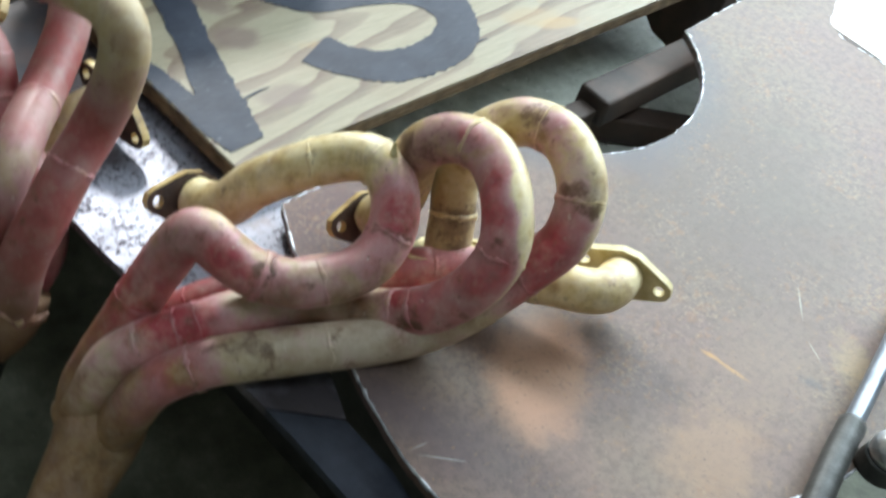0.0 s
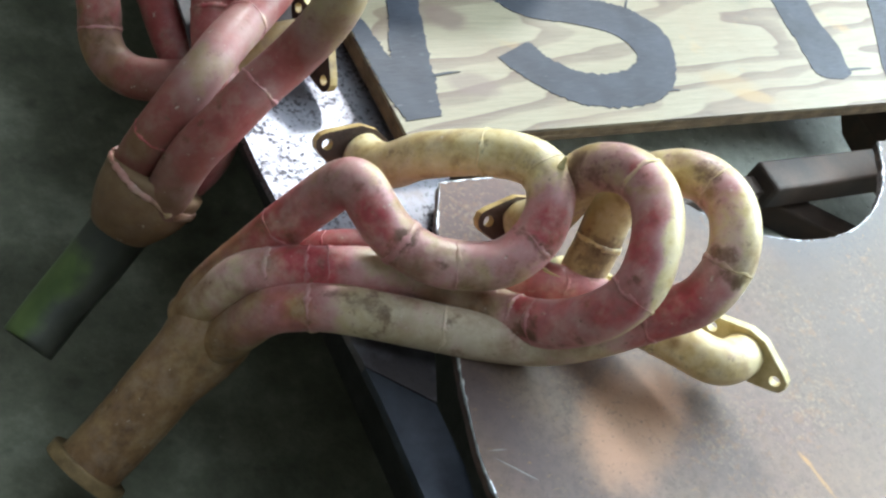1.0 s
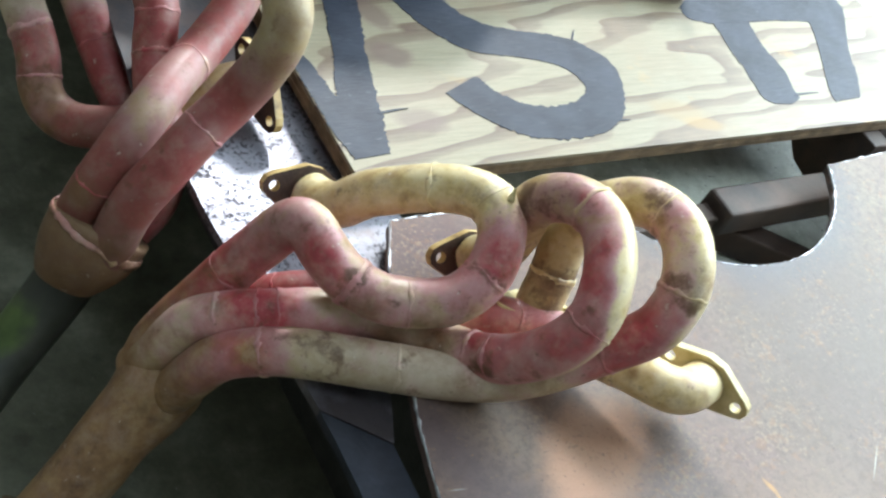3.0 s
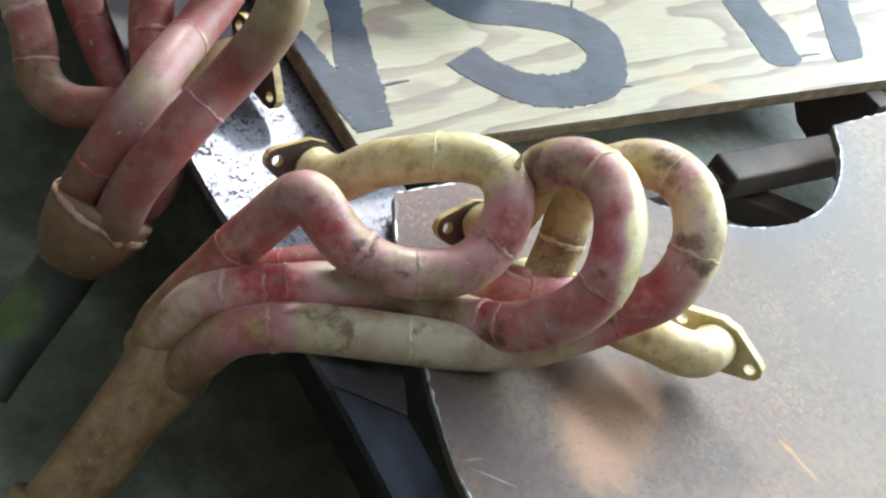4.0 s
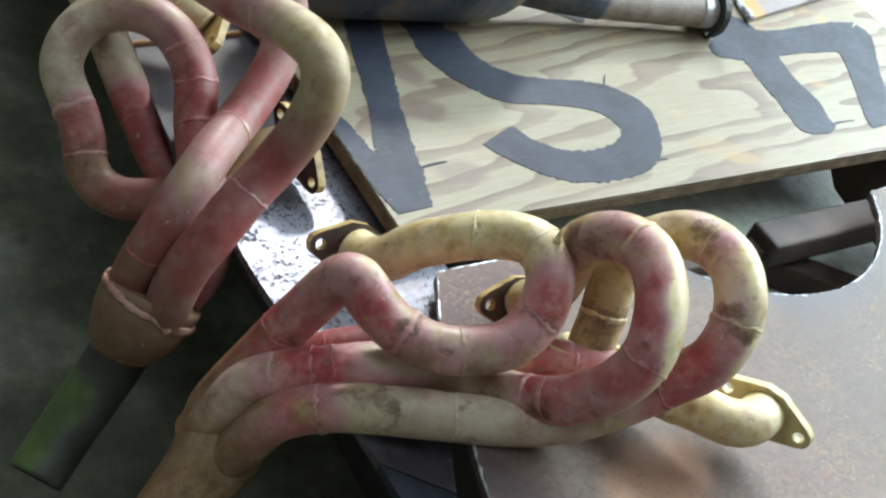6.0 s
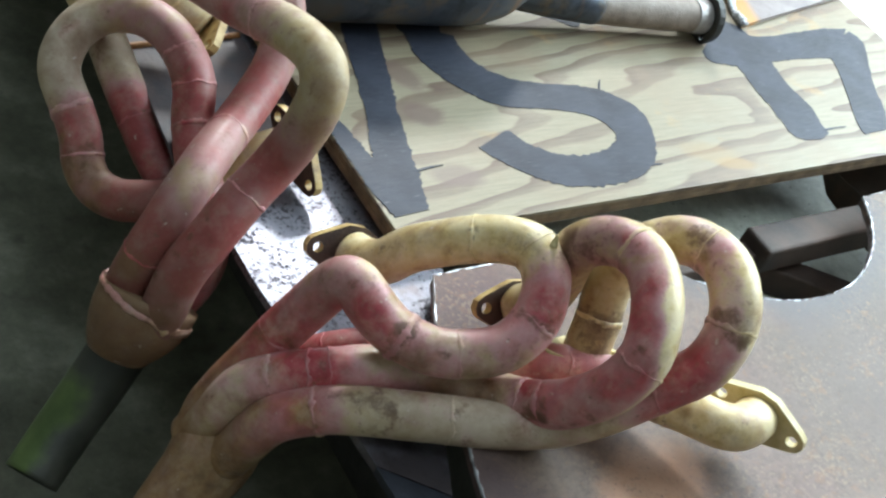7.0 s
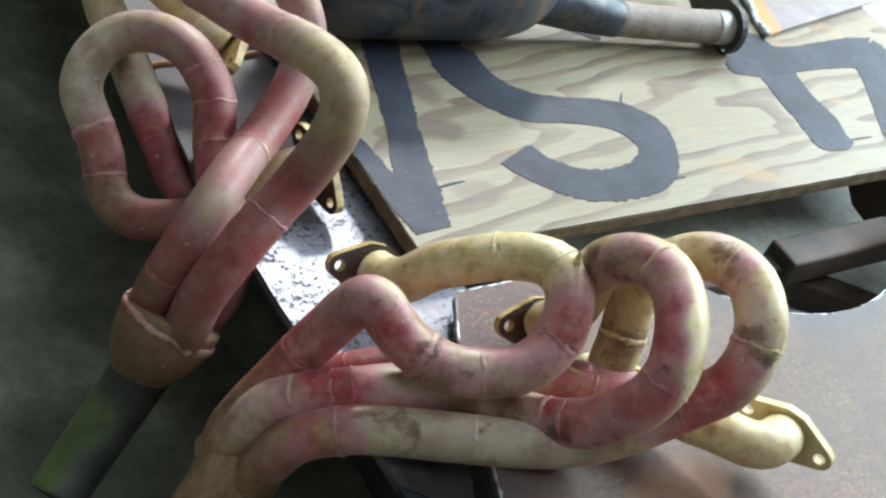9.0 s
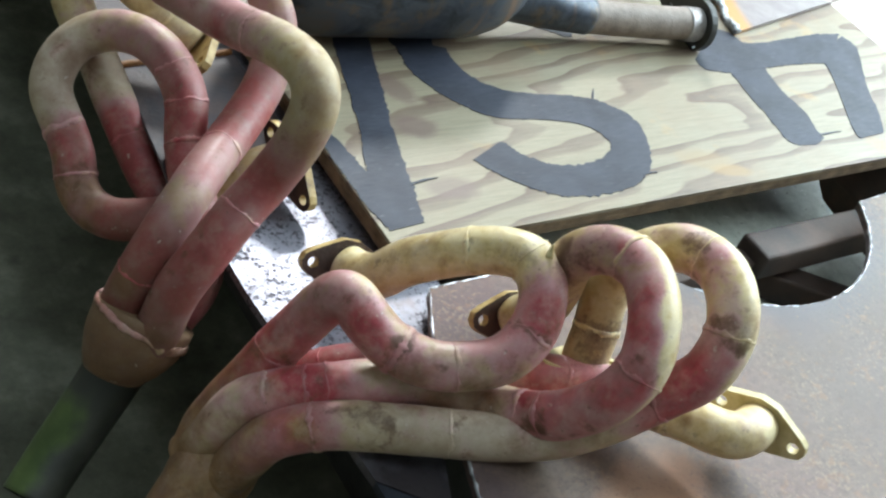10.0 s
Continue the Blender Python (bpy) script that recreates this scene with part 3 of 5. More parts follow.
def rim_plate(outline, holes, thick):
    """A flat plate in its own xy plane from an outline and round holes (x, y, r)."""
    bm = bmesh.new()
    loops = [outline] + [[(hx + r * math.cos(a), hy + r * math.sin(a)) for a in np.linspace(0, 2 * math.pi, 20, endpoint=False)] for hx, hy, r in holes]
    edges = []
    for lp in loops:
        vs = [bm.verts.new((x, y, 0)) for x, y in lp]
        edges += [bm.edges.new((vs[i], vs[(i + 1) % len(vs)])) for i in range(len(vs))]
    bmesh.ops.triangle_fill(bm, edges=edges, use_beauty=True, use_dissolve=False)
    ext = bmesh.ops.extrude_face_region(bm, geom=bm.faces[:])
    for v in ext["geom"]:
        if isinstance(v, bmesh.types.BMVert):
            v.co.z += thick
    return bm


def hull_outline(circles, n=14):
    """Convex outline round some circles (x, y, r)."""
    pts = sorted({(round(x + r * math.cos(a), 6), round(y + r * math.sin(a), 6)) for x, y, r in circles for a in np.linspace(0, 2 * math.pi, n * 2, endpoint=False)})

    def half(seq):
        h = []
        for p in seq:
            while len(h) > 1 and (h[-1][0] - h[-2][0]) * (p[1] - h[-2][1]) - (h[-1][1] - h[-2][1]) * (p[0] - h[-2][0]) <= 0:
                h.pop()
            h.append(p)
        return h[:-1]
    return half(pts) + half(pts[::-1])


def place(center, normal, along):
    z = Vector(normal).normalized()
    x = (Vector(along) - z * Vector(along).dot(z)).normalized()
    m = Matrix((x, z.cross(x), z)).transposed().to_4x4()
    m.translation = center
    return m


def flange(center, normal, along, parent, half=0.036, label="", material=None):
    """A two-bolt exhaust flange, thick plate with chamfered corners."""
    out = hull_outline([(0, 0, 0.0245), (-half, 0, 0.0105), (half, 0, 0.0105)], 5)
    bm = rim_plate(out, [(-half, 0, 0.0048), (half, 0, 0.0048)], 0.008)
    bm.transform(place(center, normal, along))
    bm.normal_update()
    # A given material colours the faces; the rims take the second slot.
    for f in bm.faces:
        f.material_index = 1 if material and abs(f.normal.dot(Vector(normal).normalized())) < 0.5 else 0
    ob = part("flange", bm, material or FLANGE, parent, label)
    ob.data.materials.append(material if material == CREAM_FLANGE else FLANGE)
    return ob


# ---- the setting ----
FLOOR = -0.30


def structure(name, bm, material, label, category):
    return tagged(part(name, bm, material, None), label, category, kind="structure")


structure("floor", box(-3.2, 9, -3.2, 5.2, FLOOR - 0.1, FLOOR), CONCRETE, "grey-green stained concrete workshop floor", "floor")
# Added slab: sunlit brightness of the floor, put into a paler colour.
structure("floor_sunlit_copy", box(1.25, 9, -3.1, 5.1, FLOOR + 0.002, FLOOR + 0.008), SUNLIT_FLOOR, "concrete floor by the door with sunlight in its pale colour", "floor")
ROOF = 4.1
# Walls and roof are unseen, added to hold in and shape the daylight.
structure("wall_south", box(-3.2, 3.1, -3.4, -3.2, FLOOR, ROOF), WALL, "dull grey sheet wall", "wall")
structure("wall_north", box(-3.2, 3.1, 5.2, 5.4, FLOOR, ROOF), WALL, "dull grey sheet wall", "wall")


def joined(boxes):
    out = bmesh.new()
    for b in boxes:
        piece = bpy.data.meshes.new("piece")
        one = box(*b)
        one.to_mesh(piece)
        one.free()
        out.from_mesh(piece)
    return out


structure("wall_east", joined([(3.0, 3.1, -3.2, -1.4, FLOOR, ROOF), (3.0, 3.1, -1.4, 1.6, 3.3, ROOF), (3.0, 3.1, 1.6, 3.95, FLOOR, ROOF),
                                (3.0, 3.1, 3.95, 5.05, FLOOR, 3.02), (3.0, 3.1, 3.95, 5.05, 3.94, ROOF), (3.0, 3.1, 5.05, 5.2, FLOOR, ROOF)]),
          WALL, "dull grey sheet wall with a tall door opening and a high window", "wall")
structure("wall_west", box(-3.4, -3.2, -3.4, 5.4, FLOOR, ROOF), WALL, "dull grey sheet wall", "wall")
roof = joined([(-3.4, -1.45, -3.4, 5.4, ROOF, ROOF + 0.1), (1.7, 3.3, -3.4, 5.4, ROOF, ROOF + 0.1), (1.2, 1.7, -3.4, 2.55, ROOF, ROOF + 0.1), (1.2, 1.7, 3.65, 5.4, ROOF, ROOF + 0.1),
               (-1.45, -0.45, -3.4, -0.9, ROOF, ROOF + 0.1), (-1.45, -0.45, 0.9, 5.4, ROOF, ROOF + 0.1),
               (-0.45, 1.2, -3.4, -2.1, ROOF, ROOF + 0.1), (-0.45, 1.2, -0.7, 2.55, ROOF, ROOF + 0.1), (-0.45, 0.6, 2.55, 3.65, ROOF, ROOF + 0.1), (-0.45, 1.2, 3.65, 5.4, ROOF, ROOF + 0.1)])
structure("ceiling", roof, WALL, "unseen sheet roof with added openings over the fill lamps", "ceiling")

# ---- the bench frame ----
bench = thing("bench_frame", "speckled grey steel beam bench frame on the floor", "bench")
STRIP = -0.022


def slab(outline, z0, z1):
    """A flat bar of any outline between two heights, its rims rounded."""
    bm = rim_plate(outline, [], z1 - z0)
    bmesh.ops.translate(bm, verts=bm.verts[:], vec=(0, 0, z0))
    return bm


part("beam_flange", slab([(-0.150, 1.2), (-0.1465, 0.05), (-0.1335, -0.149), (-0.089, -0.191), (-0.070, -0.150), (-0.045, -0.128), (0.03, -0.120), (0.03, 1.2)], STRIP - 0.009, STRIP),
     BEAM, bench, "speckled worn grey steel beam top")
part("blued_bar", slab([(-0.1335, -0.1495), (-0.1325, -0.178), (-0.134, -0.2776), (-0.146, -1.1), (-0.112, -1.1), (-0.0985, -0.2887), (-0.0905, -0.245), (-0.0895, -0.1915)], STRIP - 0.010, STRIP - 0.0012),
     BLUED, bench, "dark blued steel bar continuing the beam")
part("patch_plate", slab([(-0.148, 0.1886), (-0.1626, 0.1773), (-0.1566, 0.2139), (-0.1526, 0.2580), (-0.1468, 0.3024), (-0.1400, 0.3446), (-0.1359, 0.3981), (-0.1400, 0.4356), (-0.14, 1.195), (-0.020, 1.195), (-0.020, 0.188)], STRIP + 0.001, STRIP + 0.005),
     REAR, bench, "dark blued rusty patch plate")
seam = smooth_path([(-0.145, 0.352, STRIP + 0.006), (-0.09, 0.356, STRIP + 0.006), (-0.022, 0.360, STRIP + 0.006)], 0.003, 1)
sweep("weld_seam", seam, np.full(len(seam), 0.0032), WELD, bench, "orange rusted weld seam", 8, lumps=0.6)
# Web deepened to the floor only to block light under the bench.
part("beam_web_blocker", box(0.006, 0.014, -0.60, 1.2, FLOOR + 0.002, STRIP - 0.011), BLACK, bench)
for ly in (-0.95, 1.0):
    part("leg", box(-0.135, 0.05, ly, ly + 0.08, FLOOR, STRIP - 0.152), DARK, bench)
    part("cross_beam", box(0.016, 1.1, ly + 0.01, ly + 0.07, STRIP - 0.108, STRIP - 0.06), DARK, bench)
# Unseen, added and made deep to keep door light off the floor below.
part("rear_beam_blocker", box(1.0, 1.08, -1.1, 1.2, FLOOR + 0.002, STRIP - 0.11), DARK, bench)
part("square_tube", box(0.447, 0.998, -0.030, 0.012, -0.072, -0.036, 0.004), DARK, bench, "brown rusty square tube")
part("square_tube", box(0.25, 0.445, -0.022, 0.004, -0.080, -0.050, 0.003), DARK, bench, "brown rusty square tube")
bm = box(-0.09, 0.06, -0.017, 0.017, -0.018, 0.018, 0.003)
bm.transform(pose(0.548, -0.045, -0.100, 0, 0, -40))
part("angle_brace", bm, DARK, bench, "dark steel brace")
part("plywood_bearer", box(0.79, 0.93, 0.050, 0.075, -0.040, -0.0135, 0.002), DARK, bench)
part("plywood_bearer", box(0.74, 0.775, 0.02, 0.70, -0.080, -0.0135, 0.002), DARK, bench)

shelf = thing("under_shelf", "grey-green sheet metal shelf under the bench", "shelf")
bm = rim_plate([(0.20, -0.20), (0.735, -0.20), (0.728, 0.0), (0.752, 0.10), (0.785, 0.14), (0.82, 0.62), (0.20, 0.62)], [], 0.005)
bmesh.ops.translate(bm, verts=bm.verts[:], vec=(0, 0, -0.125))
part("sheet", bm, PANEL, shelf)
part("bracket", box(0.22, 0.72, 0.30, 0.34, FLOOR, -0.127), DARK, shelf)

# ---- the torch-cut plate ----
plate = thing("steel_plate", "mill-scaled rust-blotched steel plate with torch-cut edge on the bench", "steel plate")


def plate_outline():
    left = [(-0.10, -0.36), (-0.093, -0.29), (-0.090, -0.25), (-0.079, -0.205), (-0.066, -0.165), (-0.045, -0.10), (-0.026, -0.047), (0.0, 0.0)]
    cx, cy, r = 0.414, 0.0985, 0.219
    a0, a1 = math.atan2(-cy, -0.195), math.atan2(-0.105, 0.192)
    arc = [(cx + r * math.cos(a), cy + r * math.sin(a)) for a in np.linspace(a0 % (2 * math.pi), a1 % (2 * math.pi), 40)]
    right = [(0.722, 0.0), (0.95, 0.012), (0.90, -0.055), (0.825, -0.085), (0.806, -0.115), (0.815, -0.18), (0.86, -0.30), (0.84, -0.50),
             (0.5, -0.490), (0.189, -0.471), (0.142, -0.455), (-0.07, -0.43)]
    pts = left + arc + right
    out = []
    for i, (x, y) in enumerate(pts):
        x2, y2 = pts[(i + 1) % len(pts)]
        n = max(1, int(math.hypot(x2 - x, y2 - y) / 0.004))
        out += [(x + (x2 - x) * k / n, y + (y2 - y) * k / n) for k in range(n)]
    jag = []
    for x, y in out:
        jag.append((x + 0.0012 * noise.noise(Vector((x * 90, y * 90, 0))), y + 0.0012 * noise.noise(Vector((x * 90, y * 90, 7)))))
    return jag


outline = plate_outline()
bm = rim_plate(outline, [], 0.0115)
bmesh.ops.translate(bm, verts=bm.verts[:], vec=(0, 0, -0.0118))
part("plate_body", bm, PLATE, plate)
part("packer", box(0.035, 0.09, -0.42, -0.12, STRIP - 0.058, -0.0125), DARK, plate)
part("packer", box(0.86, 0.89, -0.06, -0.03, FLOOR, -0.0125), DARK, plate)


def cut_rim(pts, closed=True):
    """The bright ragged lip left by the torch along the plate's edge."""
    line = np.array([(x, y, -0.0022) for x, y in pts])
    n = len(line)
    verts, faces = [], []
    for i in range(n):
        a, b = line[i - 1], line[(i + 1) % n]
        d = (b - a) / (np.linalg.norm(b - a) + 1e-9)
        side = np.array([-d[1], d[0], 0])
        w = 0.0011 * (1 + 0.9 * noise.noise(Vector(line[i] * 150)))
        for s in range(6):
            c = 2 * math.pi * s / 6
            verts.append(tuple(line[i] + side * math.cos(c) * w + np.array((0, 0, 1)) * math.sin(c) * w * 1.9))
    for i in range(n if closed else n - 1):
        for s in range(6):
            j = (i + 1) % n
            faces.append((i * 6 + s, i * 6 + (s + 1) % 6, j * 6 + (s + 1) % 6, j * 6 + s))
    me = bpy.data.meshes.new("cut_lip")
    me.from_pydata(verts, [], faces)
    me.shade_smooth()
    return link("cut_lip", me, EDGE, plate, "bright ragged torch-cut lip")


cut_rim(outline)

# ---- the painted plywood ----
TOP = 0.006
board = thing("plywood_sign", "pale plywood sheet with dark grey hand-painted capital letters", "plywood sign")
BX0, BX1, BY0, BY1 = -0.013, 0.945, 0.045, 0.72
part("sheet", box(BX0, BX1, BY0, BY1, TOP - 0.004, TOP, 0.0008), PLY, board, "pale plywood face with brown grain")
for k, (a, b) in enumerate(((0.0042, 0.0075), (0.0077, 0.0110), (0.0112, 0.0145), (0.0147, 0.0180))):
    inset = 0.0004 * (k % 2)
    part("ply", box(BX0 + inset, BX1 - inset, BY0 + inset, BY1 - inset, TOP - b, TOP - a), PLY_EDGE, board, "dark weathered ply layer")


def stroke(points, widths, lift=0.0007, ragged=0.0018):
    """A brush stroke of house paint laid on the sheet, with ragged sides."""
    line = smooth_path([(x, y, w) for (x, y), w in zip(points, widths)], 0.004, 2)
    d = np.gradient(line[:, :2], axis=0)
    d /= np.linalg.norm(d, axis=1)[:, None]
    side = np.stack([-d[:, 1], d[:, 0]], 1)
    verts, faces = [], []
    for i, (x, y, w) in enumerate(line):
        near = min(i, len(line) - 1 - i) * 0.004
        w *= min(1.0, 0.55 + math.sqrt(near / 0.055))
        for s in (-1, 1):
            r = ragged * (noise.noise(Vector((x * 260, y * 260, s * 3))) + 0.6 * noise.noise(Vector((x * 60, y * 60, s * 9))))
            q = np.array((x, y)) + side[i] * s * (w / 2 + r)
            verts += [(q[0], q[1], TOP - 0.0004), (q[0], q[1], TOP + lift)]
    n = len(line)
    for i in range(n - 1):
        a, b = 4 * i, 4 * (i + 1)
        faces += [(a + 1, b + 1, b + 3, a + 3), (a, a + 1, b + 1, b), (a + 2, b + 2, b + 3, a + 3), (a, b, b + 2, a + 2)]
    faces += [(0, 1, 3, 2), (4 * n - 4, 4 * n - 3, 4 * n - 1, 4 * n - 2)]
    bm = bmesh.new()
    vs = [bm.verts.new(v) for v in verts]
    for f in faces:
        bm.faces.new([vs[k] for k in f])
    return bm


def brushed(sides, lift=0.0007, ragged=0.0030):
    """A painted stroke between its two ragged sides, given as x, y of each side."""
    line = smooth_path(sides, 0.002, 1)
    verts = []
    for i, (x0, y0, x1, y1) in enumerate(line):
        for x, y, ox, oy in ((x0, y0, x1, y1), (x1, y1, x0, y0)):
            w = max(math.hypot(x - ox, y - oy), 1e-6)
            r = ragged * (noise.noise(Vector((x * 160, y * 620, 3))) + 0.7 * noise.noise(Vector((x * 70, y * 70, 9))))
            x, y = x + (x - ox) / w * r, y + (y - oy) / w * r
            verts += [(x, y, TOP - 0.0004), (x, y, TOP + lift)]
    n = len(line)
    bm = bmesh.new()
    vs = [bm.verts.new(v) for v in verts]
    for i in range(n - 1):
        a, b = 4 * i, 4 * (i + 1)
        for f in ((a + 1, b + 1, b + 3, a + 3), (a, a + 1, b + 1, b), (a + 2, b + 2, b + 3, a + 3), (a, b, b + 2, a + 2)):
            bm.faces.new([vs[k] for k in f])
    for f in ((0, 1, 3, 2), (4 * n - 4, 4 * n - 3, 4 * n - 1, 4 * n - 2)):
        bm.faces.new([vs[k] for k in f])
    return bm


S_SIDES = [
    (0.157, 0.340, 0.212, 0.315), (0.146, 0.296, 0.209, 0.290), (0.150, 0.260, 0.212, 0.270), (0.167, 0.229, 0.223, 0.252),
    (0.188, 0.204, 0.247, 0.235), (0.211, 0.193, 0.280, 0.225), (0.252, 0.185, 0.316, 0.218), (0.285, 0.176, 0.346, 0.208),
    (0.309, 0.164, 0.370, 0.189), (0.317, 0.148, 0.380, 0.158), (0.317, 0.132, 0.368, 0.125), (0.303, 0.121, 0.346, 0.096),
    (0.281, 0.113, 0.315, 0.074), (0.252, 0.111, 0.272, 0.066), (0.225, 0.116, 0.220, 0.068), (0.209, 0.125, 0.180, 0.085),
    (0.196, 0.139, 0.159, 0.106), (0.188, 0.155, 0.143, 0.125), (0.182, 0.159, 0.135, 0.139),
]
N_SIDES = [
    (0.104, 0.437, 0.163, 0.435), (0.093, 0.385, 0.142, 0.382), (0.076, 0.322, 0.117, 0.318), (0.055, 0.254, 0.093, 0.250),
    (0.035, 0.196, 0.071, 0.191), (0.011, 0.137, 0.053, 0.130), (-0.004, 0.066, 0.033, 0.069),
]
R_STEM = [
    (0.642, 0.326, 0.673, 0.305), (0.611, 0.268, 0.676, 0.262), (0.601, 0.226, 0.666, 0.222), (0.591, 0.186, 0.655, 0.184),
    (0.588, 0.150, 0.657, 0.145), (0.581, 0.118, 0.644, 0.109), (0.579, 0.097, 0.641, 0.093), (0.590, 0.088, 0.618, 0.085),
]
R_FOOT = [
    (0.564, 0.259, 0.642, 0.314), (0.563, 0.239, 0.641, 0.290), (0.599, 0.227, 0.651, 0.277),
]
R_BAR = [
    (0.606, 0.229, 0.660, 0.286), (0.672, 0.230, 0.710, 0.280), (0.718, 0.231, 0.773, 0.285), (0.780, 0.228, 0.838, 0.289),
    (0.794, 0.225, 0.884, 0.285),
]
R_LEG = [
    (0.790, 0.246, 0.885, 0.280), (0.784, 0.216, 0.886, 0.250), (0.742, 0.150, 0.818, 0.170), (0.712, 0.108, 0.784, 0.117),
    (0.703, 0.083, 0.755, 0.086),
]
HAIRS = (((0.323, 0.083), (0.346, 0.083)), ((0.045, 0.118), (0.081, 0.122)), ((0.348, 0.206), (0.363, 0.224)), ((0.636, 0.099), (0.683, 0.100)))
letter_n = part("letter_n", brushed(N_SIDES), LETTER, board)
part("letter_stroke", brushed([(-0.0122, 0.240, -0.007, 0.240), (-0.0122, 0.201, 0.003, 0.201), (-0.0122, 0.176, 0.008, 0.176), (-0.0122, 0.137, 0.014, 0.135),
                               (-0.0115, 0.100, 0.022, 0.095), (-0.005, 0.066, 0.020, 0.068)], 0.00076), LETTER, letter_n)
letter_s = part("letter_s", brushed(S_SIDES), LETTER, board)
part("letter_stroke", stroke([(0.408, 0.326), (0.375, 0.356), (0.31, 0.398), (0.24, 0.402), (0.185, 0.350), (0.168, 0.315)], [0.030, 0.036, 0.046, 0.05, 0.052, 0.052], 0.00076), LETTER, letter_s)
letter_r = part("letter_r", brushed(R_STEM), LETTER, board)
part("letter_stroke", brushed(R_FOOT, 0.00075), LETTER, letter_r)
part("letter_stroke", brushed(R_BAR, 0.0008), LETTER, letter_r)
part("letter_stroke", brushed(R_LEG, 0.00085), LETTER, letter_r)
for a, b in HAIRS:
    part("letter_stroke", stroke([a, ((a[0] + b[0]) / 2, (a[1] + b[1]) / 2 + 0.001), b], [0.003, 0.0022, 0.0012], 0.0009, 0.0004), LETTER, letter_s)

# ---- exhaust headers ----
R = 0.01905


def primary(points, parent, marks, welds, grime=(), pale=(), stained=0.0, cream_side=1.0, base_shade=0.0, shade_zones=(), name="primary_tube"):
    """One bent primary: way points with a red share, weld beads at fractions of its length."""
    line = smooth_path(points, 0.003, 9)
    n = len(line)
    coat = np.zeros((n, 3))
    coat[:, 0] = line[:, 3]
    s = np.linspace(0, 1, n)
    for k, w in enumerate(welds):
        coat[:, 1] += (0.05 + 0.12 * (k % 3)) * np.exp(-((s - w) * 70) ** 2)
    for g, width, amount in grime:
        coat[:, 1] += amount * np.exp(-((s - g) / width) ** 2)
    for g, width, amount in pale:
        coat[:, 2] += amount * np.exp(-((s - g) / width) ** 2)
    ochre = 0.85 * np.exp(-(s / stained) ** 2) if stained else np.zeros(n)
    coat = coat.clip(0, 1)
    radii = np.full(n, R) * np.array([1 + 0.012 * noise.noise(Vector(p[:3] * 25)) for p in line])
    # Shade along the tube, painted as a brown film.
    dirt_shade = np.full(n, base_shade)
    for g, width, amount in shade_zones:
        dirt_shade += amount * np.exp(-((s - g) / width) ** 2)
    tube = sweep(name, line, radii, PAINT, parent, "", 40, coat=coat, lumps=0.018, cream_side=cream_side, ochre=ochre, marks=marks, dirt_shade=dirt_shade.clip(0, 0.8))
    for k, w in enumerate(welds):
        i = int(w * (n - 1))
        bead(line, i, R, tube, k + 7.3 * len(points) + 10 * points[0][0], (0.0012, 0.0021, 0.0016)[(k + len(points)) % 3],
             (coat[i, 0] * 0.95, 0.05, coat[i, 2]), ochre[i], cream_side=cream_side)
    return tube


def collector(points, radii, parent, material, label, shade_film=0.42, wall=0.0022):
    line = smooth_path([(*p, r) for p, r in zip(points, radii)], 0.004, 3)
    n = len(line)
    coat = np.zeros((n, 3))
    s = np.linspace(0, 1, n)
    coat[:, 0] = 0.25 * np.exp(-((s - 0.1) / 0.15) ** 2)
    coat[:, 1] = 0.10 + 0.15 * np.clip(s - 0.3, 0, 1)
    ob = sweep("collector", line, line[:, 3], material, parent, label, 36, coat, wall, 0.02, ochre=0.6 + 0.4 * np.clip(s * 2.5 - 0.3, 0, 1), dirt_shade=np.full(n, shade_film))
    return ob, line


# centrelines of the bent tubes: x, y, z and the share of red primer
H1T3 = [
    (-0.2047, -0.0222, -0.1092, 0.4), (-0.2007, -0.0205, -0.0886, 0.45), (-0.1894, -0.0206, -0.0629, 0.6), (-0.1725, -0.0215, -0.0329, 0.7), (-0.1585, -0.0224, -0.0054, 0.75),
    (-0.1435, -0.0246, 0.0218, 0.65), (-0.1358, -0.0303, 0.0475, 0.4), (-0.1313, -0.0366, 0.0621, 0.4), (-0.1264, -0.0444, 0.068, 0.45), (-0.1182, -0.06, 0.0577, 0.6),
    (-0.1047, -0.0837, 0.0472, 0.5), (-0.0824, -0.1064, 0.0454, 0.42), (-0.0602, -0.1189, 0.0503, 0.4), (-0.0371, -0.1293, 0.0624, 0.42), (-0.0126, -0.1244, 0.0803, 0.7),
    (0.002, -0.1074, 0.0995, 0.45), (0.0069, -0.0822, 0.1088, 0.1), (-0.0028, -0.0599, 0.1026, 0), (-0.0204, -0.0402, 0.0874, 0), (-0.0386, -0.0235, 0.0691, 0),
    (-0.0532, -0.0102, 0.0513, 0), (-0.0608, -0.0002, 0.0292, 0.05), (-0.0653, 0.0159, 0.0148, 0), (-0.0668, 0.0331, 0.0071, 0),
]
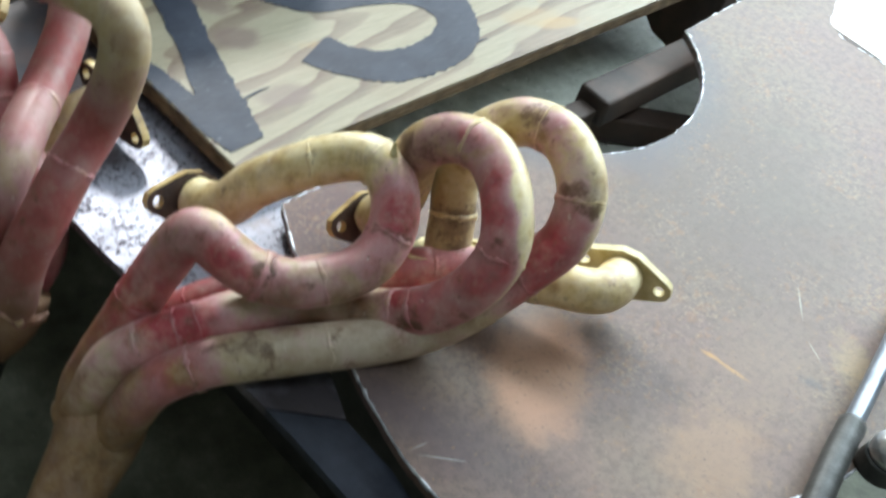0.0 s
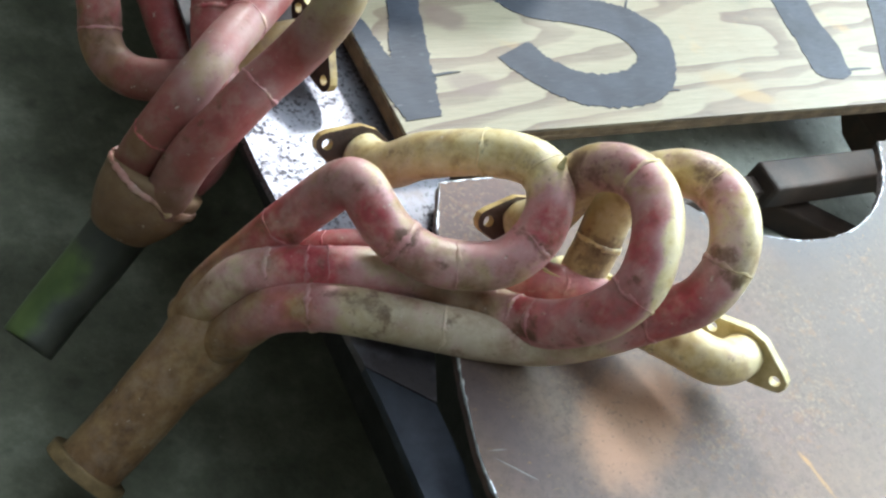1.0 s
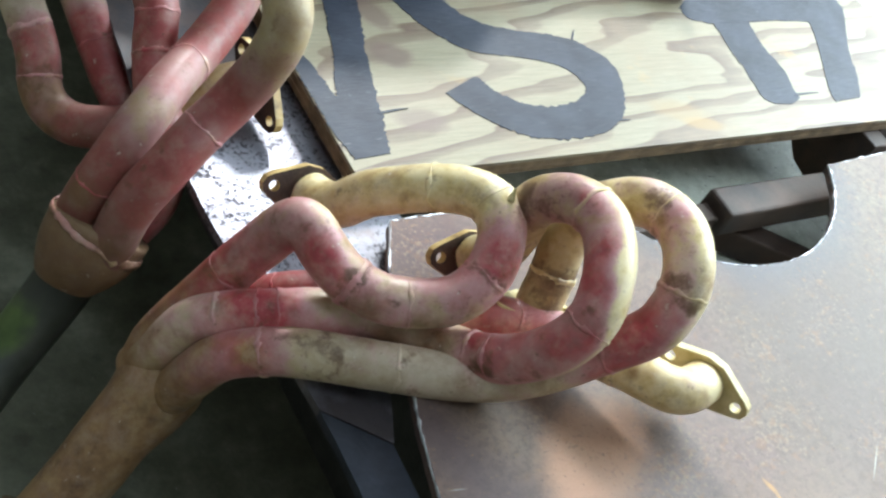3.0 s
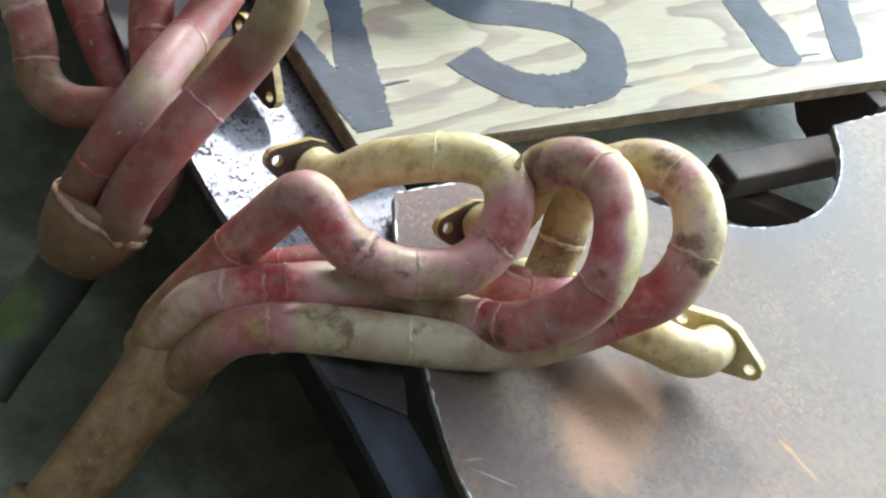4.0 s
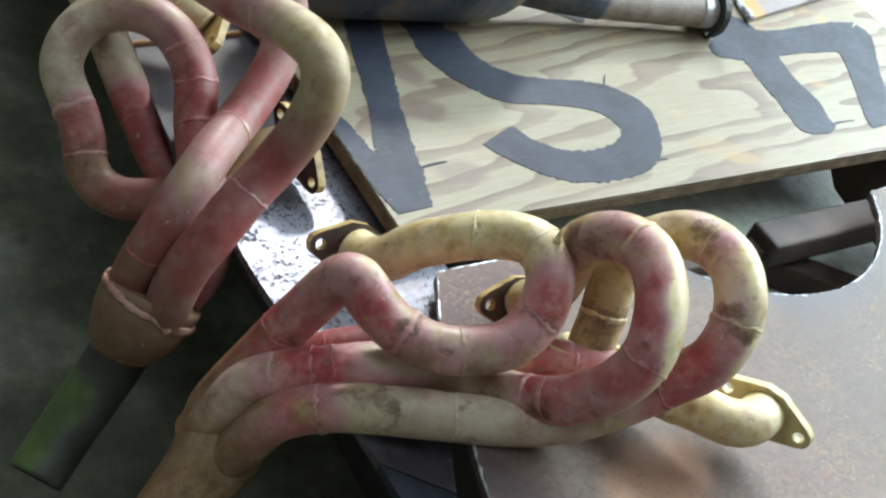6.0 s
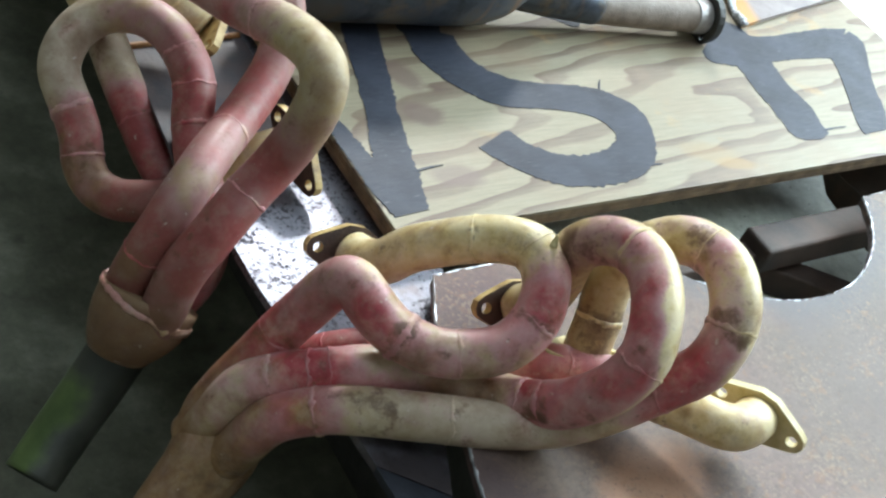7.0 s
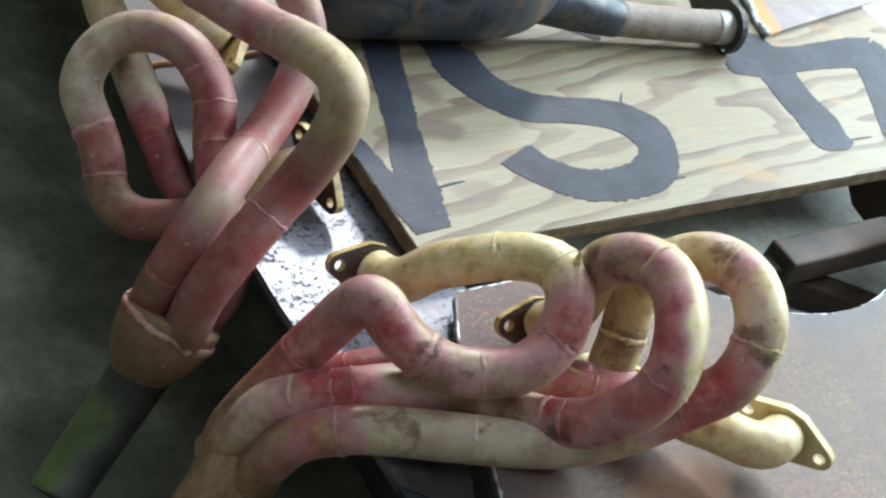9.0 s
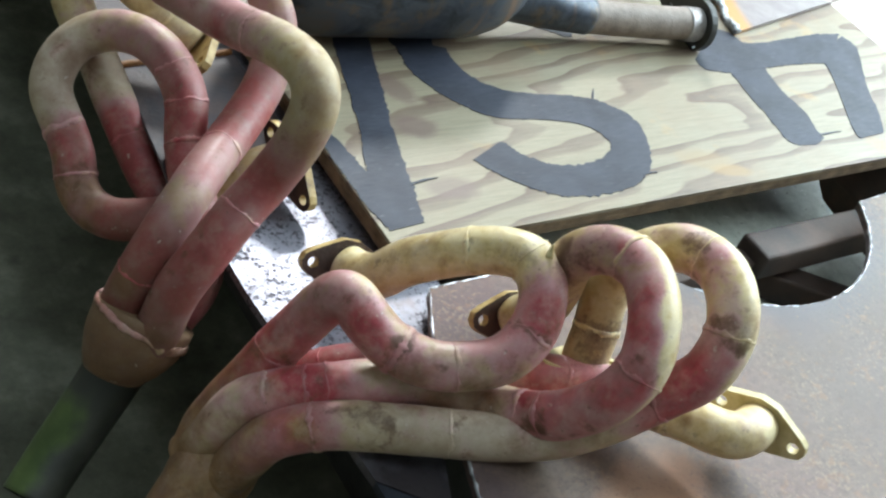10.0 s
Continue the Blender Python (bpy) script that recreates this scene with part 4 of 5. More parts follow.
H1T2 = [
    (-0.2086, -0.0216, -0.12, 0.2), (-0.2002, -0.0319, -0.0817, 0.22), (-0.1883, -0.0383, -0.045, 0.25), (-0.1724, -0.0496, -0.0243, 0.4), (-0.1407, -0.0695, -0.0046, 0.72),
    (-0.1068, -0.0841, 0.0059, 0.45), (-0.063, -0.1069, 0.0106, 0.3), (-0.0357, -0.138, 0.0173, 0.35), (-0.0216, -0.1623, 0.0304, 0.44), (-0.0154, -0.1783, 0.0463, 0.56),
    (-0.0082, -0.1931, 0.0674, 0.6), (-0.0021, -0.2059, 0.0968, 0.6), (0.0085, -0.2074, 0.1255, 0.64), (0.0207, -0.1922, 0.1456, 0.64), (0.0317, -0.1722, 0.1561, 0.6),
    (0.0392, -0.1497, 0.1607, 0.4), (0.0384, -0.1261, 0.1559, 0.32), (0.0331, -0.106, 0.1408, 0.32), (0.0327, -0.0925, 0.1154, 0.15), (0.0406, -0.0884, 0.0788, 0),
    (0.0415, -0.0833, 0.0492, 0), (0.0382, -0.0671, 0.0202, 0),
]
H1T1 = [
    (-0.1955, -0.0583, -0.107, 0.15), (-0.1893, -0.0682, -0.0703, 0.35), (-0.1782, -0.0779, -0.037, 0.5), (-0.1517, -0.0967, -0.0131, 0.35), (-0.1161, -0.1202, -0.0006, 0.1),
    (-0.0794, -0.1423, 0.0062, 0.12), (-0.0432, -0.1635, 0.0133, 0.12), (-0.0099, -0.183, 0.027, 0.12), (0.0176, -0.1974, 0.0507, 0.16), (0.0391, -0.2077, 0.0771, 0.57),
    (0.0536, -0.2148, 0.0968, 0.74), (0.0686, -0.221, 0.1176, 0.7), (0.0823, -0.2123, 0.148, 0.29), (0.091, -0.1932, 0.1635, 0.15), (0.097, -0.1704, 0.1686, 0.35),
    (0.0936, -0.1436, 0.164, 0.35), (0.0867, -0.1253, 0.1493, 0.1), (0.0776, -0.1124, 0.1266, 0), (0.074, -0.1078, 0.1005, 0), (0.0708, -0.1129, 0.0778, 0),
    (0.0666, -0.1224, 0.0584, 0.05), (0.0614, -0.1285, 0.0441, 0.1), (0.0598, -0.1316, 0.0339, 0.1),
]
H1T4 = [
    (-0.1949, -0.0008, -0.1536, 0.5), (-0.1646, -0.0169, -0.077, 0.9), (-0.1357, -0.0352, -0.0348, 0.9), (-0.1077, -0.0497, -0.0139, 0.8), (-0.0683, -0.0681, -0.0017, 0.6),
    (-0.0181, -0.0976, 0.0111, 0.5), (0.0305, -0.1317, 0.0219, 0.6), (0.0522, -0.1481, 0.0277, 0.6), (0.0738, -0.1688, 0.03, 0.5), (0.093, -0.1952, 0.035, 0),
    (0.1052, -0.2144, 0.0411, 0), (0.1159, -0.2319, 0.0442, 0), (0.1295, -0.2424, 0.0446, 0), (0.1466, -0.2431, 0.0436, 0), (0.1625, -0.2386, 0.041, 0),
]
H2A = [
    (-0.2398, 0.0872, -0.0824, 0.6), (-0.23, 0.0904, -0.0397, 0.84), (-0.2134, 0.0971, -0.0037, 0.85), (-0.1862, 0.1167, 0.0209, 0.38), (-0.1503, 0.151, 0.026, 0.5),
    (-0.123, 0.1766, 0.0242, 0.5), (-0.0896, 0.2058, 0.0307, 0.98), (-0.0618, 0.2306, 0.0444, 0.5), (-0.0472, 0.2491, 0.0647, 0.36), (-0.0433, 0.2661, 0.0899, 0.41),
    (-0.0504, 0.2914, 0.1121, 0.48),
]
H2B = [
    (-0.2228, 0.0543, -0.0784, 0.48), (-0.2163, 0.0542, -0.0414, 0.57), (-0.2048, 0.0603, -0.0104, 0.61), (-0.1828, 0.0659, 0.0217, 0.89), (-0.1565, 0.0777, 0.0468, 0.61),
    (-0.1325, 0.0839, 0.0733, 0.74), (-0.1186, 0.0806, 0.1143, 0.21), (-0.1117, 0.0845, 0.1473, 0), (-0.1068, 0.1102, 0.1569, 0.06), (-0.1078, 0.1502, 0.1495, 0.11),
    (-0.1142, 0.183, 0.1393, 0.48), (-0.122, 0.217, 0.1287, 0.5), (-0.1331, 0.2512, 0.1233, 0.5), (-0.1478, 0.2835, 0.1209, 0.47),
]
H2C = [
    (-0.2149, 0.0949, -0.112, 0.6), (-0.187, 0.0929, -0.0919, 0.8), (-0.159, 0.1036, -0.0598, 0.8), (-0.1479, 0.1351, -0.0319, 0.8), (-0.1452, 0.1731, -0.0142, 0.9),
    (-0.1372, 0.2131, 0.0022, 1), (-0.1307, 0.2373, 0.0277, 0.8), (-0.1313, 0.2623, 0.0398, 0.6), (-0.1384, 0.2894, 0.0478, 0.5), (-0.151, 0.3151, 0.0466, 0.35),
    (-0.1673, 0.3361, 0.0367, 0.2), (-0.1869, 0.3433, 0.0251, 0.05), (-0.2071, 0.3382, 0.0076, 0), (-0.2192, 0.3233, -0.0122, 0), (-0.2178, 0.3043, -0.0264, 0.1),
    (-0.2139, 0.2859, -0.038, 0.6), (-0.2138, 0.2631, -0.0487, 0.7), (-0.2157, 0.2482, -0.0626, 0.5), (-0.211, 0.2294, -0.0738, 0.4), (-0.1999, 0.2091, -0.0727, 0.6),
    (-0.1845, 0.1931, -0.0641, 0.6), (-0.1496, 0.1727, -0.0419, 0.6), (-0.107, 0.1725, -0.012, 0.1), (-0.0827, 0.1696, 0.0025, 0), (-0.0641, 0.1661, 0.0101, 0),
]
H2D = [
    (-0.2022, 0.1107, -0.1098, 0.6), (-0.1607, 0.1707, -0.0865, 0.8), (-0.1479, 0.2058, -0.0683, 0.8), (-0.1535, 0.2489, -0.0537, 0.9), (-0.1598, 0.2774, -0.036, 0.8),
    (-0.1621, 0.3061, -0.0256, 0.3), (-0.1632, 0.3332, -0.0169, 0.05), (-0.1653, 0.3644, -0.0042, 0.05), (-0.1712, 0.3983, 0.0103, 0.2), (-0.1728, 0.4203, 0.0269, 0.2),
    (-0.1633, 0.422, 0.0478, 0.1), (-0.1419, 0.4072, 0.0547, 0), (-0.1175, 0.3769, 0.0438, 0), (-0.0985, 0.3455, 0.0304, 0), (-0.0834, 0.3246, 0.0236, 0),
]
# paint marks on the tubes: x, y, z, reach, channel (0 red, 1 grime, 2 pale, 3 ochre) and strength; some grime and ochre
# marks paint shade in creases, on undersides and on rear limbs
H1T3_MARKS = [
    # Second mark: shade under the tube, in the grime channel.
    (-0.1756, -0.0257, -0.005, 0.018, 0, 0.36), (-0.1605, -0.0409, 0.0023, 0.014, 1, 0.41), (-0.1448, -0.0408, 0.0513, 0.015, 0, 0.36),
    (-0.1385, -0.0475, 0.0754, 0.018, 1, 0.2), (-0.1273, -0.0694, 0.0712, 0.014, 0, 0.36), (-0.1089, -0.0922, 0.0661, 0.008, 1, 0.38),
    (-0.1068, -0.0983, 0.0615, 0.006, 1, 0.25), (-0.086, -0.1175, 0.0592, 0.006, 1, 0.31), (-0.0312, -0.1175, 0.0887, 0.009, 1, 0.41),
    (-0.0043, -0.13, 0.1062, 0.016, 0, 0.58), (-0.02, -0.0586, 0.1139, 0.012, 1, 0.23), (-0.062, -0.014, 0.0644, 0.008, 1, 0.2),
    (-0.0629, -0.015, 0.0514, 0.016, 1, 0.2), (-0.0449, -0.0222, 0.0904, 0.005, 1, 0.35), (-0.0052, -0.0725, 0.1273, 0.008, 1, 0.2),
]
H1T2_MARKS = [
    (-0.16, -0.0753, 0.0015, 0.017, 0, 0.43), (-0.1733, -0.0503, -0.0024, 0.012, 0, 0.29), (-0.2126, -0.0357, -0.0938, 0.006, 1, 0.31),
    (-0.0311, -0.1734, 0.0509, 0.012, 1, 0.28), (-0.0295, -0.1629, 0.0516, 0.01, 0, 0.43), (0.0177, -0.1762, 0.1652, 0.01, 0, 0.36),
    (0.0069, -0.1922, 0.1517, 0.01, 0, 0.36), (-0.0159, -0.2102, 0.1082, 0.012, 0, 0.29), (0.0232, -0.192, 0.1682, 0.014, 0, -0.58),
    (0.0129, -0.2195, 0.1453, 0.014, 0, -0.43), (0.0316, -0.1363, 0.1746, 0.012, 0, 0.29), (0.0215, -0.119, 0.1442, 0.016, 1, 0.28),
    (-0.0064, -0.2066, 0.1356, 0.005, 1, 0.31), (-0.0246, -0.2004, 0.0688, 0.012, 1, 0.31),
]
H1T1_MARKS = [
    (-0.1738, -0.0903, -0.0099, 0.022, 0, 0.29), (-0.1515, -0.096, 0.0029, 0.006, 1, 0.31), (-0.1377, -0.1093, 0.0095, 0.005, 1, 0.28),
    (-0.117, -0.1253, 0.0146, 0.007, 1, 0.31), (0.0478, -0.2178, 0.1176, 0.013, 0, 0.43), (0.077, -0.2293, 0.1542, 0.009, 1, 0.43),
    (0.0789, -0.1649, 0.1655, 0.014, 1, 0.2), (0.0901, -0.1659, 0.1855, 0.012, 0, 0.29), (0.0772, -0.2229, 0.1624, 0.008, 2, 0.77),
    # The last three grime marks paint the shade on the rear limb.
    (0.0574, -0.2203, 0.1383, 0.01, 0, 0.25), (0.0487, -0.2358, 0.1083, 0.007, 1, 0.25), (0.0495, -0.1297, 0.0638, 0.012, 1, 0.41),
    (0.0467, -0.1386, 0.0472, 0.012, 1, 0.46), (0.0573, -0.1468, 0.0476, 0.012, 1, 0.31),
]
H2C_MARKS = [
    (-0.1301, 0.2543, 0.0584, 0.007, 1, 0.42), (-0.148, 0.2113, 0.0188, 0.018, 0, 0.58), (-0.1417, 0.2285, 0.039, 0.014, 0, 0.29),
    (-0.2056, 0.2682, -0.0252, 0.014, 0, 0.43), (-0.214, 0.2494, -0.0346, 0.012, 0, 0.36), (-0.2173, 0.2923, -0.0112, 0.02, 2, 0.77),
    (-0.2199, 0.233, -0.0529, 0.015, 3, 0.59), (-0.2124, 0.2144, -0.0611, 0.012, 3, 0.51), (-0.2098, 0.3176, 0.013, 0.02, 2, 0.59),
    (-0.1495, 0.1959, 0.0107, 0.006, 1, 0.42),
]
H2D_MARKS = [
    (-0.1603, 0.2638, -0.0204, 0.006, 1, 0.51), (-0.1675, 0.2538, -0.0483, 0.02, 0, 0.58), (-0.1614, 0.2303, -0.0598, 0.02, 0, 0.5),
]
H2A_MARKS = [
    (-0.1155, 0.185, 0.0401, 0.018, 0, 0.58), (-0.129, 0.165, 0.0364, 0.006, 1, 0.34), (-0.2224, 0.0985, 0.0141, 0.016, 0, 0.36),
    # Shade in the crease beside the next tube, painted as grime.
    (-0.2043, 0.0822, -0.0055, 0.008, 1, 0.77), (-0.2148, 0.0797, -0.0285, 0.008, 1, 0.77), (-0.2221, 0.0783, -0.0535, 0.008, 1, 0.77),
    (-0.2346, 0.0777, -0.0333, 0.014, 0, 0.36),
]
H2B_MARKS = [
    (-0.1435, 0.0627, 0.0703, 0.022, 0, 0.18), (-0.17, 0.0556, 0.0454, 0.02, 0, 0.14), (-0.1254, 0.0781, 0.1466, 0.02, 1, 0.26),
]
H1T3_WEAR_SHADE = [
    (-0.0803, 0.0189, 0.0149, 0.0103, 1, 0.75), (-0.0777, 0.0014, 0.0218, 0.0074, 1, 0.6), (-0.1093, -0.0916, 0.0639, 0.005, 1, 1),
    (-0.1058, -0.0984, 0.0617, 0.0029, 1, 0.8), (-0.0853, -0.121, 0.0589, 0.0033, 1, 0.7), (-0.0283, -0.1172, 0.0894, 0.0051, 1, 1),
    (-0.0255, -0.1305, 0.0932, 0.0034, 1, 0.9), (-0.0135, -0.1424, 0.086, 0.0051, 1, 0.8), (-0.0473, -0.0201, 0.0857, 0.004, 1, 0.6),
    (-0.073, 0.0057, 0.0337, 0.0041, 2, 0.9), (-0.0102, -0.1286, 0.1038, 0.011, 0, 0.5), (-0.1247, -0.0767, 0.0671, 0.01, 0, 0.45),
    # Ochre marks: overspray and brown bounce light on the underside.
    (-0.1345, -0.05, 0.0507, 0.0102, 0, 0.55), (-0.1025, -0.1139, 0.0458, 0.0142, 3, 0.68), (-0.0632, -0.139, 0.0524, 0.0143, 3, 0.61),
    (-0.1159, -0.0918, 0.0335, 0.011, 3, 0.68),
]
H1T2_WEAR_SHADE = [
    (-0.0299, -0.1868, 0.0465, 0.0059, 1, 1), (-0.024, -0.1975, 0.0491, 0.0058, 1, 1), (-0.0331, -0.1756, 0.043, 0.0042, 1, 0.8),
    # Ochre marks here and below also paint the brown underside.
    (-0.0201, -0.2035, 0.0576, 0.005, 1, 0.9), (-0.0252, -0.1551, 0.0476, 0.0068, 0, 0.5), (-0.0503, -0.1454, 0.0267, 0.0155, 3, 0.94),
    (-0.0743, -0.1194, 0.0197, 0.013, 3, 0.68), (-0.1809, -0.0513, -0.0086, 0.0094, 3, 0.68), (-0.1416, -0.0766, 0.0151, 0.0085, 0, 0.6),
    (0.0197, -0.0928, 0.1388, 0.0094, 1, 0.85), (0.0185, -0.097, 0.1248, 0.0078, 1, 0.7), (0.0279, -0.0984, 0.1579, 0.0059, 1, 0.5),
    (-0.0047, -0.2064, 0.1408, 0.0043, 1, 1), (-0.0019, -0.2139, 0.1409, 0.0027, 1, 0.8), (0.0256, -0.1314, 0.1673, 0.0049, 0, 0.5),
]
H1T1_WEAR_SHADE = [
    # Black smears on the upper edge, partly the next tube's shadow.
    (-0.1562, -0.0976, 0.0056, 0.0059, 1, 1), (-0.1479, -0.1039, 0.0093, 0.0055, 1, 1), (-0.1399, -0.1091, 0.0124, 0.0059, 1, 1),
    (-0.1295, -0.1195, 0.015, 0.0054, 1, 1), (-0.122, -0.1293, 0.0153, 0.005, 1, 1), (-0.1605, -0.1121, -0.0054, 0.0025, 1, 0.9),
    (-0.1389, -0.128, -0.0068, 0.0021, 1, 0.9), (-0.0789, -0.1497, 0.0246, 0.0025, 1, 0.7), (-0.1737, -0.0971, -0.0089, 0.0092, 3, 0.81),
    (-0.0633, -0.1681, 0.0231, 0.0025, 1, 0.6), (-0.1924, -0.0688, -0.0315, 0.0094, 3, 0.81), (0.0811, -0.1467, 0.1755, 0.0092, 1, 0.6),
    (0.0797, -0.1635, 0.1712, 0.0058, 3, 1), (0.0653, -0.2131, 0.1561, 0.0057, 2, 0.9), (0.0749, -0.2304, 0.1519, 0.0053, 1, 1),
    (0.0787, -0.1266, 0.1692, 0.006, 3, 0.68),
]
H1T4_WEAR = [
    (0.0932, -0.2298, 0.0484, 0.0062, 1, 0.7), (0.1045, -0.2459, 0.0417, 0.0062, 1, 0.6), (0.0901, -0.2202, 0.0511, 0.0062, 3, 0.81),
]
H2B_WEAR_SHADE = [
    # First seven: painted shade in the crease between two tubes.
    (-0.2164, 0.0637, 0.0061, 0.0049, 1, 1), (-0.2261, 0.0647, -0.0149, 0.0049, 1, 1), (-0.205, 0.0634, 0.0233, 0.004, 1, 0.9),
    (-0.1932, 0.0651, 0.0382, 0.0035, 1, 0.8), (-0.2133, 0.0555, 0.0094, 0.0035, 1, 1), (-0.224, 0.0545, -0.0098, 0.0036, 1, 1),
    (-0.2313, 0.0566, -0.0289, 0.0036, 1, 1), (-0.1469, 0.0763, 0.0832, 0.0106, 0, 0.5), (-0.1731, 0.0495, 0.0235, 0.0134, 0, 0.5),
    (-0.212, 0.0438, -0.0077, 0.016, 0, 0.35), (-0.2245, 0.0422, -0.0432, 0.0117, 3, 0.94), (-0.1353, 0.2071, 0.1295, 0.012, 0, 0.4),
    (-0.121, 0.0715, 0.1559, 0.0145, 3, 0.54), (-0.1238, 0.065, 0.1225, 0.0113, 3, 0.54),
]
H2A_WEAR_SHADE = [
    # First two: painted shade in the crease between two tubes.
    (-0.23, 0.0737, -0.0422, 0.005, 1, 1), (-0.2377, 0.0739, -0.0577, 0.0046, 1, 1), (-0.108, 0.1953, 0.0411, 0.0168, 0, 0.6),
    (-0.2227, 0.0794, -0.0035, 0.0161, 0, 0.5), (-0.1681, 0.1269, 0.0373, 0.012, 0, 0.3), (-0.2407, 0.0842, -0.0243, 0.0135, 3, 0.94),
    (-0.1429, 0.1839, 0.0316, 0.0034, 1, 0.6),
]
H2D_WEAR = [
    (-0.1709, 0.2768, -0.021, 0.0114, 0, 0.6), (-0.1654, 0.2473, -0.037, 0.0144, 0, 0.5),
]
H2C_WEAR = [
    (-0.1489, 0.2156, 0.0215, 0.0119, 0, 0.6), (-0.1583, 0.1881, 0.0006, 0.0128, 0, 0.6), (-0.2241, 0.2619, -0.0332, 0.0121, 0, 0.5),
    (-0.2339, 0.2432, -0.0625, 0.0101, 3, 1), (-0.2307, 0.2317, -0.0765, 0.0101, 3, 1), (-0.2189, 0.2048, -0.0774, 0.0091, 3, 1),
    (-0.233, 0.2502, -0.052, 0.006, 0, 0.4), (-0.2048, 0.1944, -0.0594, 0.013, 0, 0.6), (-0.2324, 0.2624, -0.0461, 0.0071, 3, 0.9),
    (-0.1294, 0.2561, 0.057, 0.0035, 1, 0.6),
]
header = thing("exhaust_header", "cream and red-primed four-into-one exhaust header lying across plate and beam", "exhaust header", group="exhaust headers")
# Brown film zones paint the shade on the low runs and rear limbs.
primary(H1T3, header, H1T3_MARKS + H1T3_WEAR_SHADE, (0.189, 0.423, 0.502, 0.602, 0.711, 0.796), ((0.24, 0.02, 0.25), (0.35, 0.03, 0.25), (0.425, 0.012, 0.45), (0.60, 0.012, 0.4)), ((0.46, 0.06, 0.5), (0.55, 0.05, 0.3)), 0.16, 0.45, 0.0,
        ((0.08, 0.10, 0.40), (0.30, 0.05, 0.30), (0.52, 0.05, 0.12), (0.90, 0.06, 0.25)))
spike = smooth_path([(0.0062, -0.0914, 0.1252, 0), (0.0088, -0.0881, 0.1342, 0)], 0.0008, 0)
sweep("weld_spike", spike, np.linspace(0.0034, 0.0010, len(spike)), CREAM_FLANGE, header, "bright weld spike on the bend", 10, lumps=0.3)
primary(H1T2, header, H1T2_MARKS + H1T2_WEAR_SHADE, (0.159, 0.203, 0.229, 0.458, 0.485, 0.617, 0.758), ((0.47, 0.012, 0.3), (0.80, 0.05, 0.3), (0.93, 0.08, 0.4)), ((0.18, 0.12, 0.9), (0.36, 0.08, 0.5)), 0.07, 0.85, 0.0,
        ((0.05, 0.06, 0.3), (0.38, 0.08, 0.30), (0.82, 0.08, 0.35), (0.97, 0.06, 0.3)))
primary(H1T1, header, H1T1_MARKS + H1T1_WEAR_SHADE, (0.164, 0.311, 0.551, 0.658, 0.756, 0.956), ((0.22, 0.03, 0.5), (0.665, 0.012, 0.4), (0.76, 0.02, 0.25), (0.95, 0.08, 0.3)), ((0.35, 0.2, 0.9),), 0.10, 0.85, 0.0,
        ((0.05, 0.06, 0.35), (0.24, 0.08, 0.30), (0.42, 0.10, 0.25), (0.80, 0.06, 0.15), (0.97, 0.08, 0.45)))
primary(H1T4, header, H1T4_WEAR, (0.307, 0.67, 0.838), ((0.68, 0.05, 0.3),), ((0.3, 0.2, 0.4),), 0.12, 0.5, 0.0, ((0.3, 0.2, 0.2),))
collector([(-0.1855, -0.034, -0.1111), (-0.1936, -0.0392, -0.1196), (-0.2075, -0.0475, -0.1333), (-0.2232, -0.0547, -0.1478), (-0.2362, -0.061, -0.1595),
           (-0.2579, -0.0733, -0.1821), (-0.2816, -0.0847, -0.2043), (-0.2966, -0.0919, -0.2182)],
          [0.034, 0.0365, 0.0335, 0.0305, 0.0295, 0.0288, 0.0280, 0.0280], header, PAINT, "brown-stained cream collector pipe")
ring = smooth_path([(-0.2930, -0.0902, -0.2148, 0), (-0.3000, -0.0941, -0.2210, 0)], 0.001, 0)
sweep("collector_ring", ring, np.full(len(ring), 0.0365), RING, header, "flared tan ring on the collector's end", 36, wall=0.006)
flange((-0.0685, 0.0332, 0.0073), (0.10, 0.85, -0.50), (0.706, -0.694, 0.144), header, 0.032, "dark brown flange with tan rims", DARK_FLANGE)
flange((0.038, -0.067, 0.020), (0.10, 0.80, -0.60), (1.0, -0.12, -0.10), header, 0.031, "dark brown flange with tan rims", DARK_FLANGE)
flange((0.0589, -0.1318, 0.0329), (-0.2064, -0.2785, -0.9380), (0.9580, -0.2527, -0.1357), header, 0.032, "cream-painted flange", CREAM_FLANGE)
flange((0.1649, -0.2378, 0.0406), (0.93, 0.36, -0.05), (0.471, -0.881, 0.049), header, 0.0335, "cream-painted flange", CREAM_FLANGE)

header = thing("exhaust_header", "cream and red-primed exhaust header with green-sprayed outlet, leaning off the beam", "exhaust header", group="exhaust headers")
# This header hangs in dimmer light; its brown film paints that shade.
primary(H2A, header, H2A_MARKS + H2A_WEAR_SHADE, (0.169, 0.538), ((0.3, 0.1, 0.1),), ((0.45, 0.08, 0.5),), cream_side=0.15, base_shade=0.46, shade_zones=((0.05, 0.2, 0.3),))
primary(H2B, header, H2B_MARKS + H2B_WEAR_SHADE, (0.318, 0.771), ((0.6, 0.08, 0.1),), ((0.9, 0.2, 0.7),), cream_side=0.25, base_shade=0.44, shade_zones=((0.02, 0.16, 0.35), (0.5, 0.1, 0.2), (0.85, 0.2, -0.2)))
primary(H2C, header, H2C_MARKS + H2C_WEAR, (0.278, 0.327, 0.371, 0.645, 0.702), ((0.72, 0.05, 0.2),), ((0.55, 0.08, 1.0),), cream_side=0.25, base_shade=0.32, shade_zones=((0.8, 0.12, 0.3),))
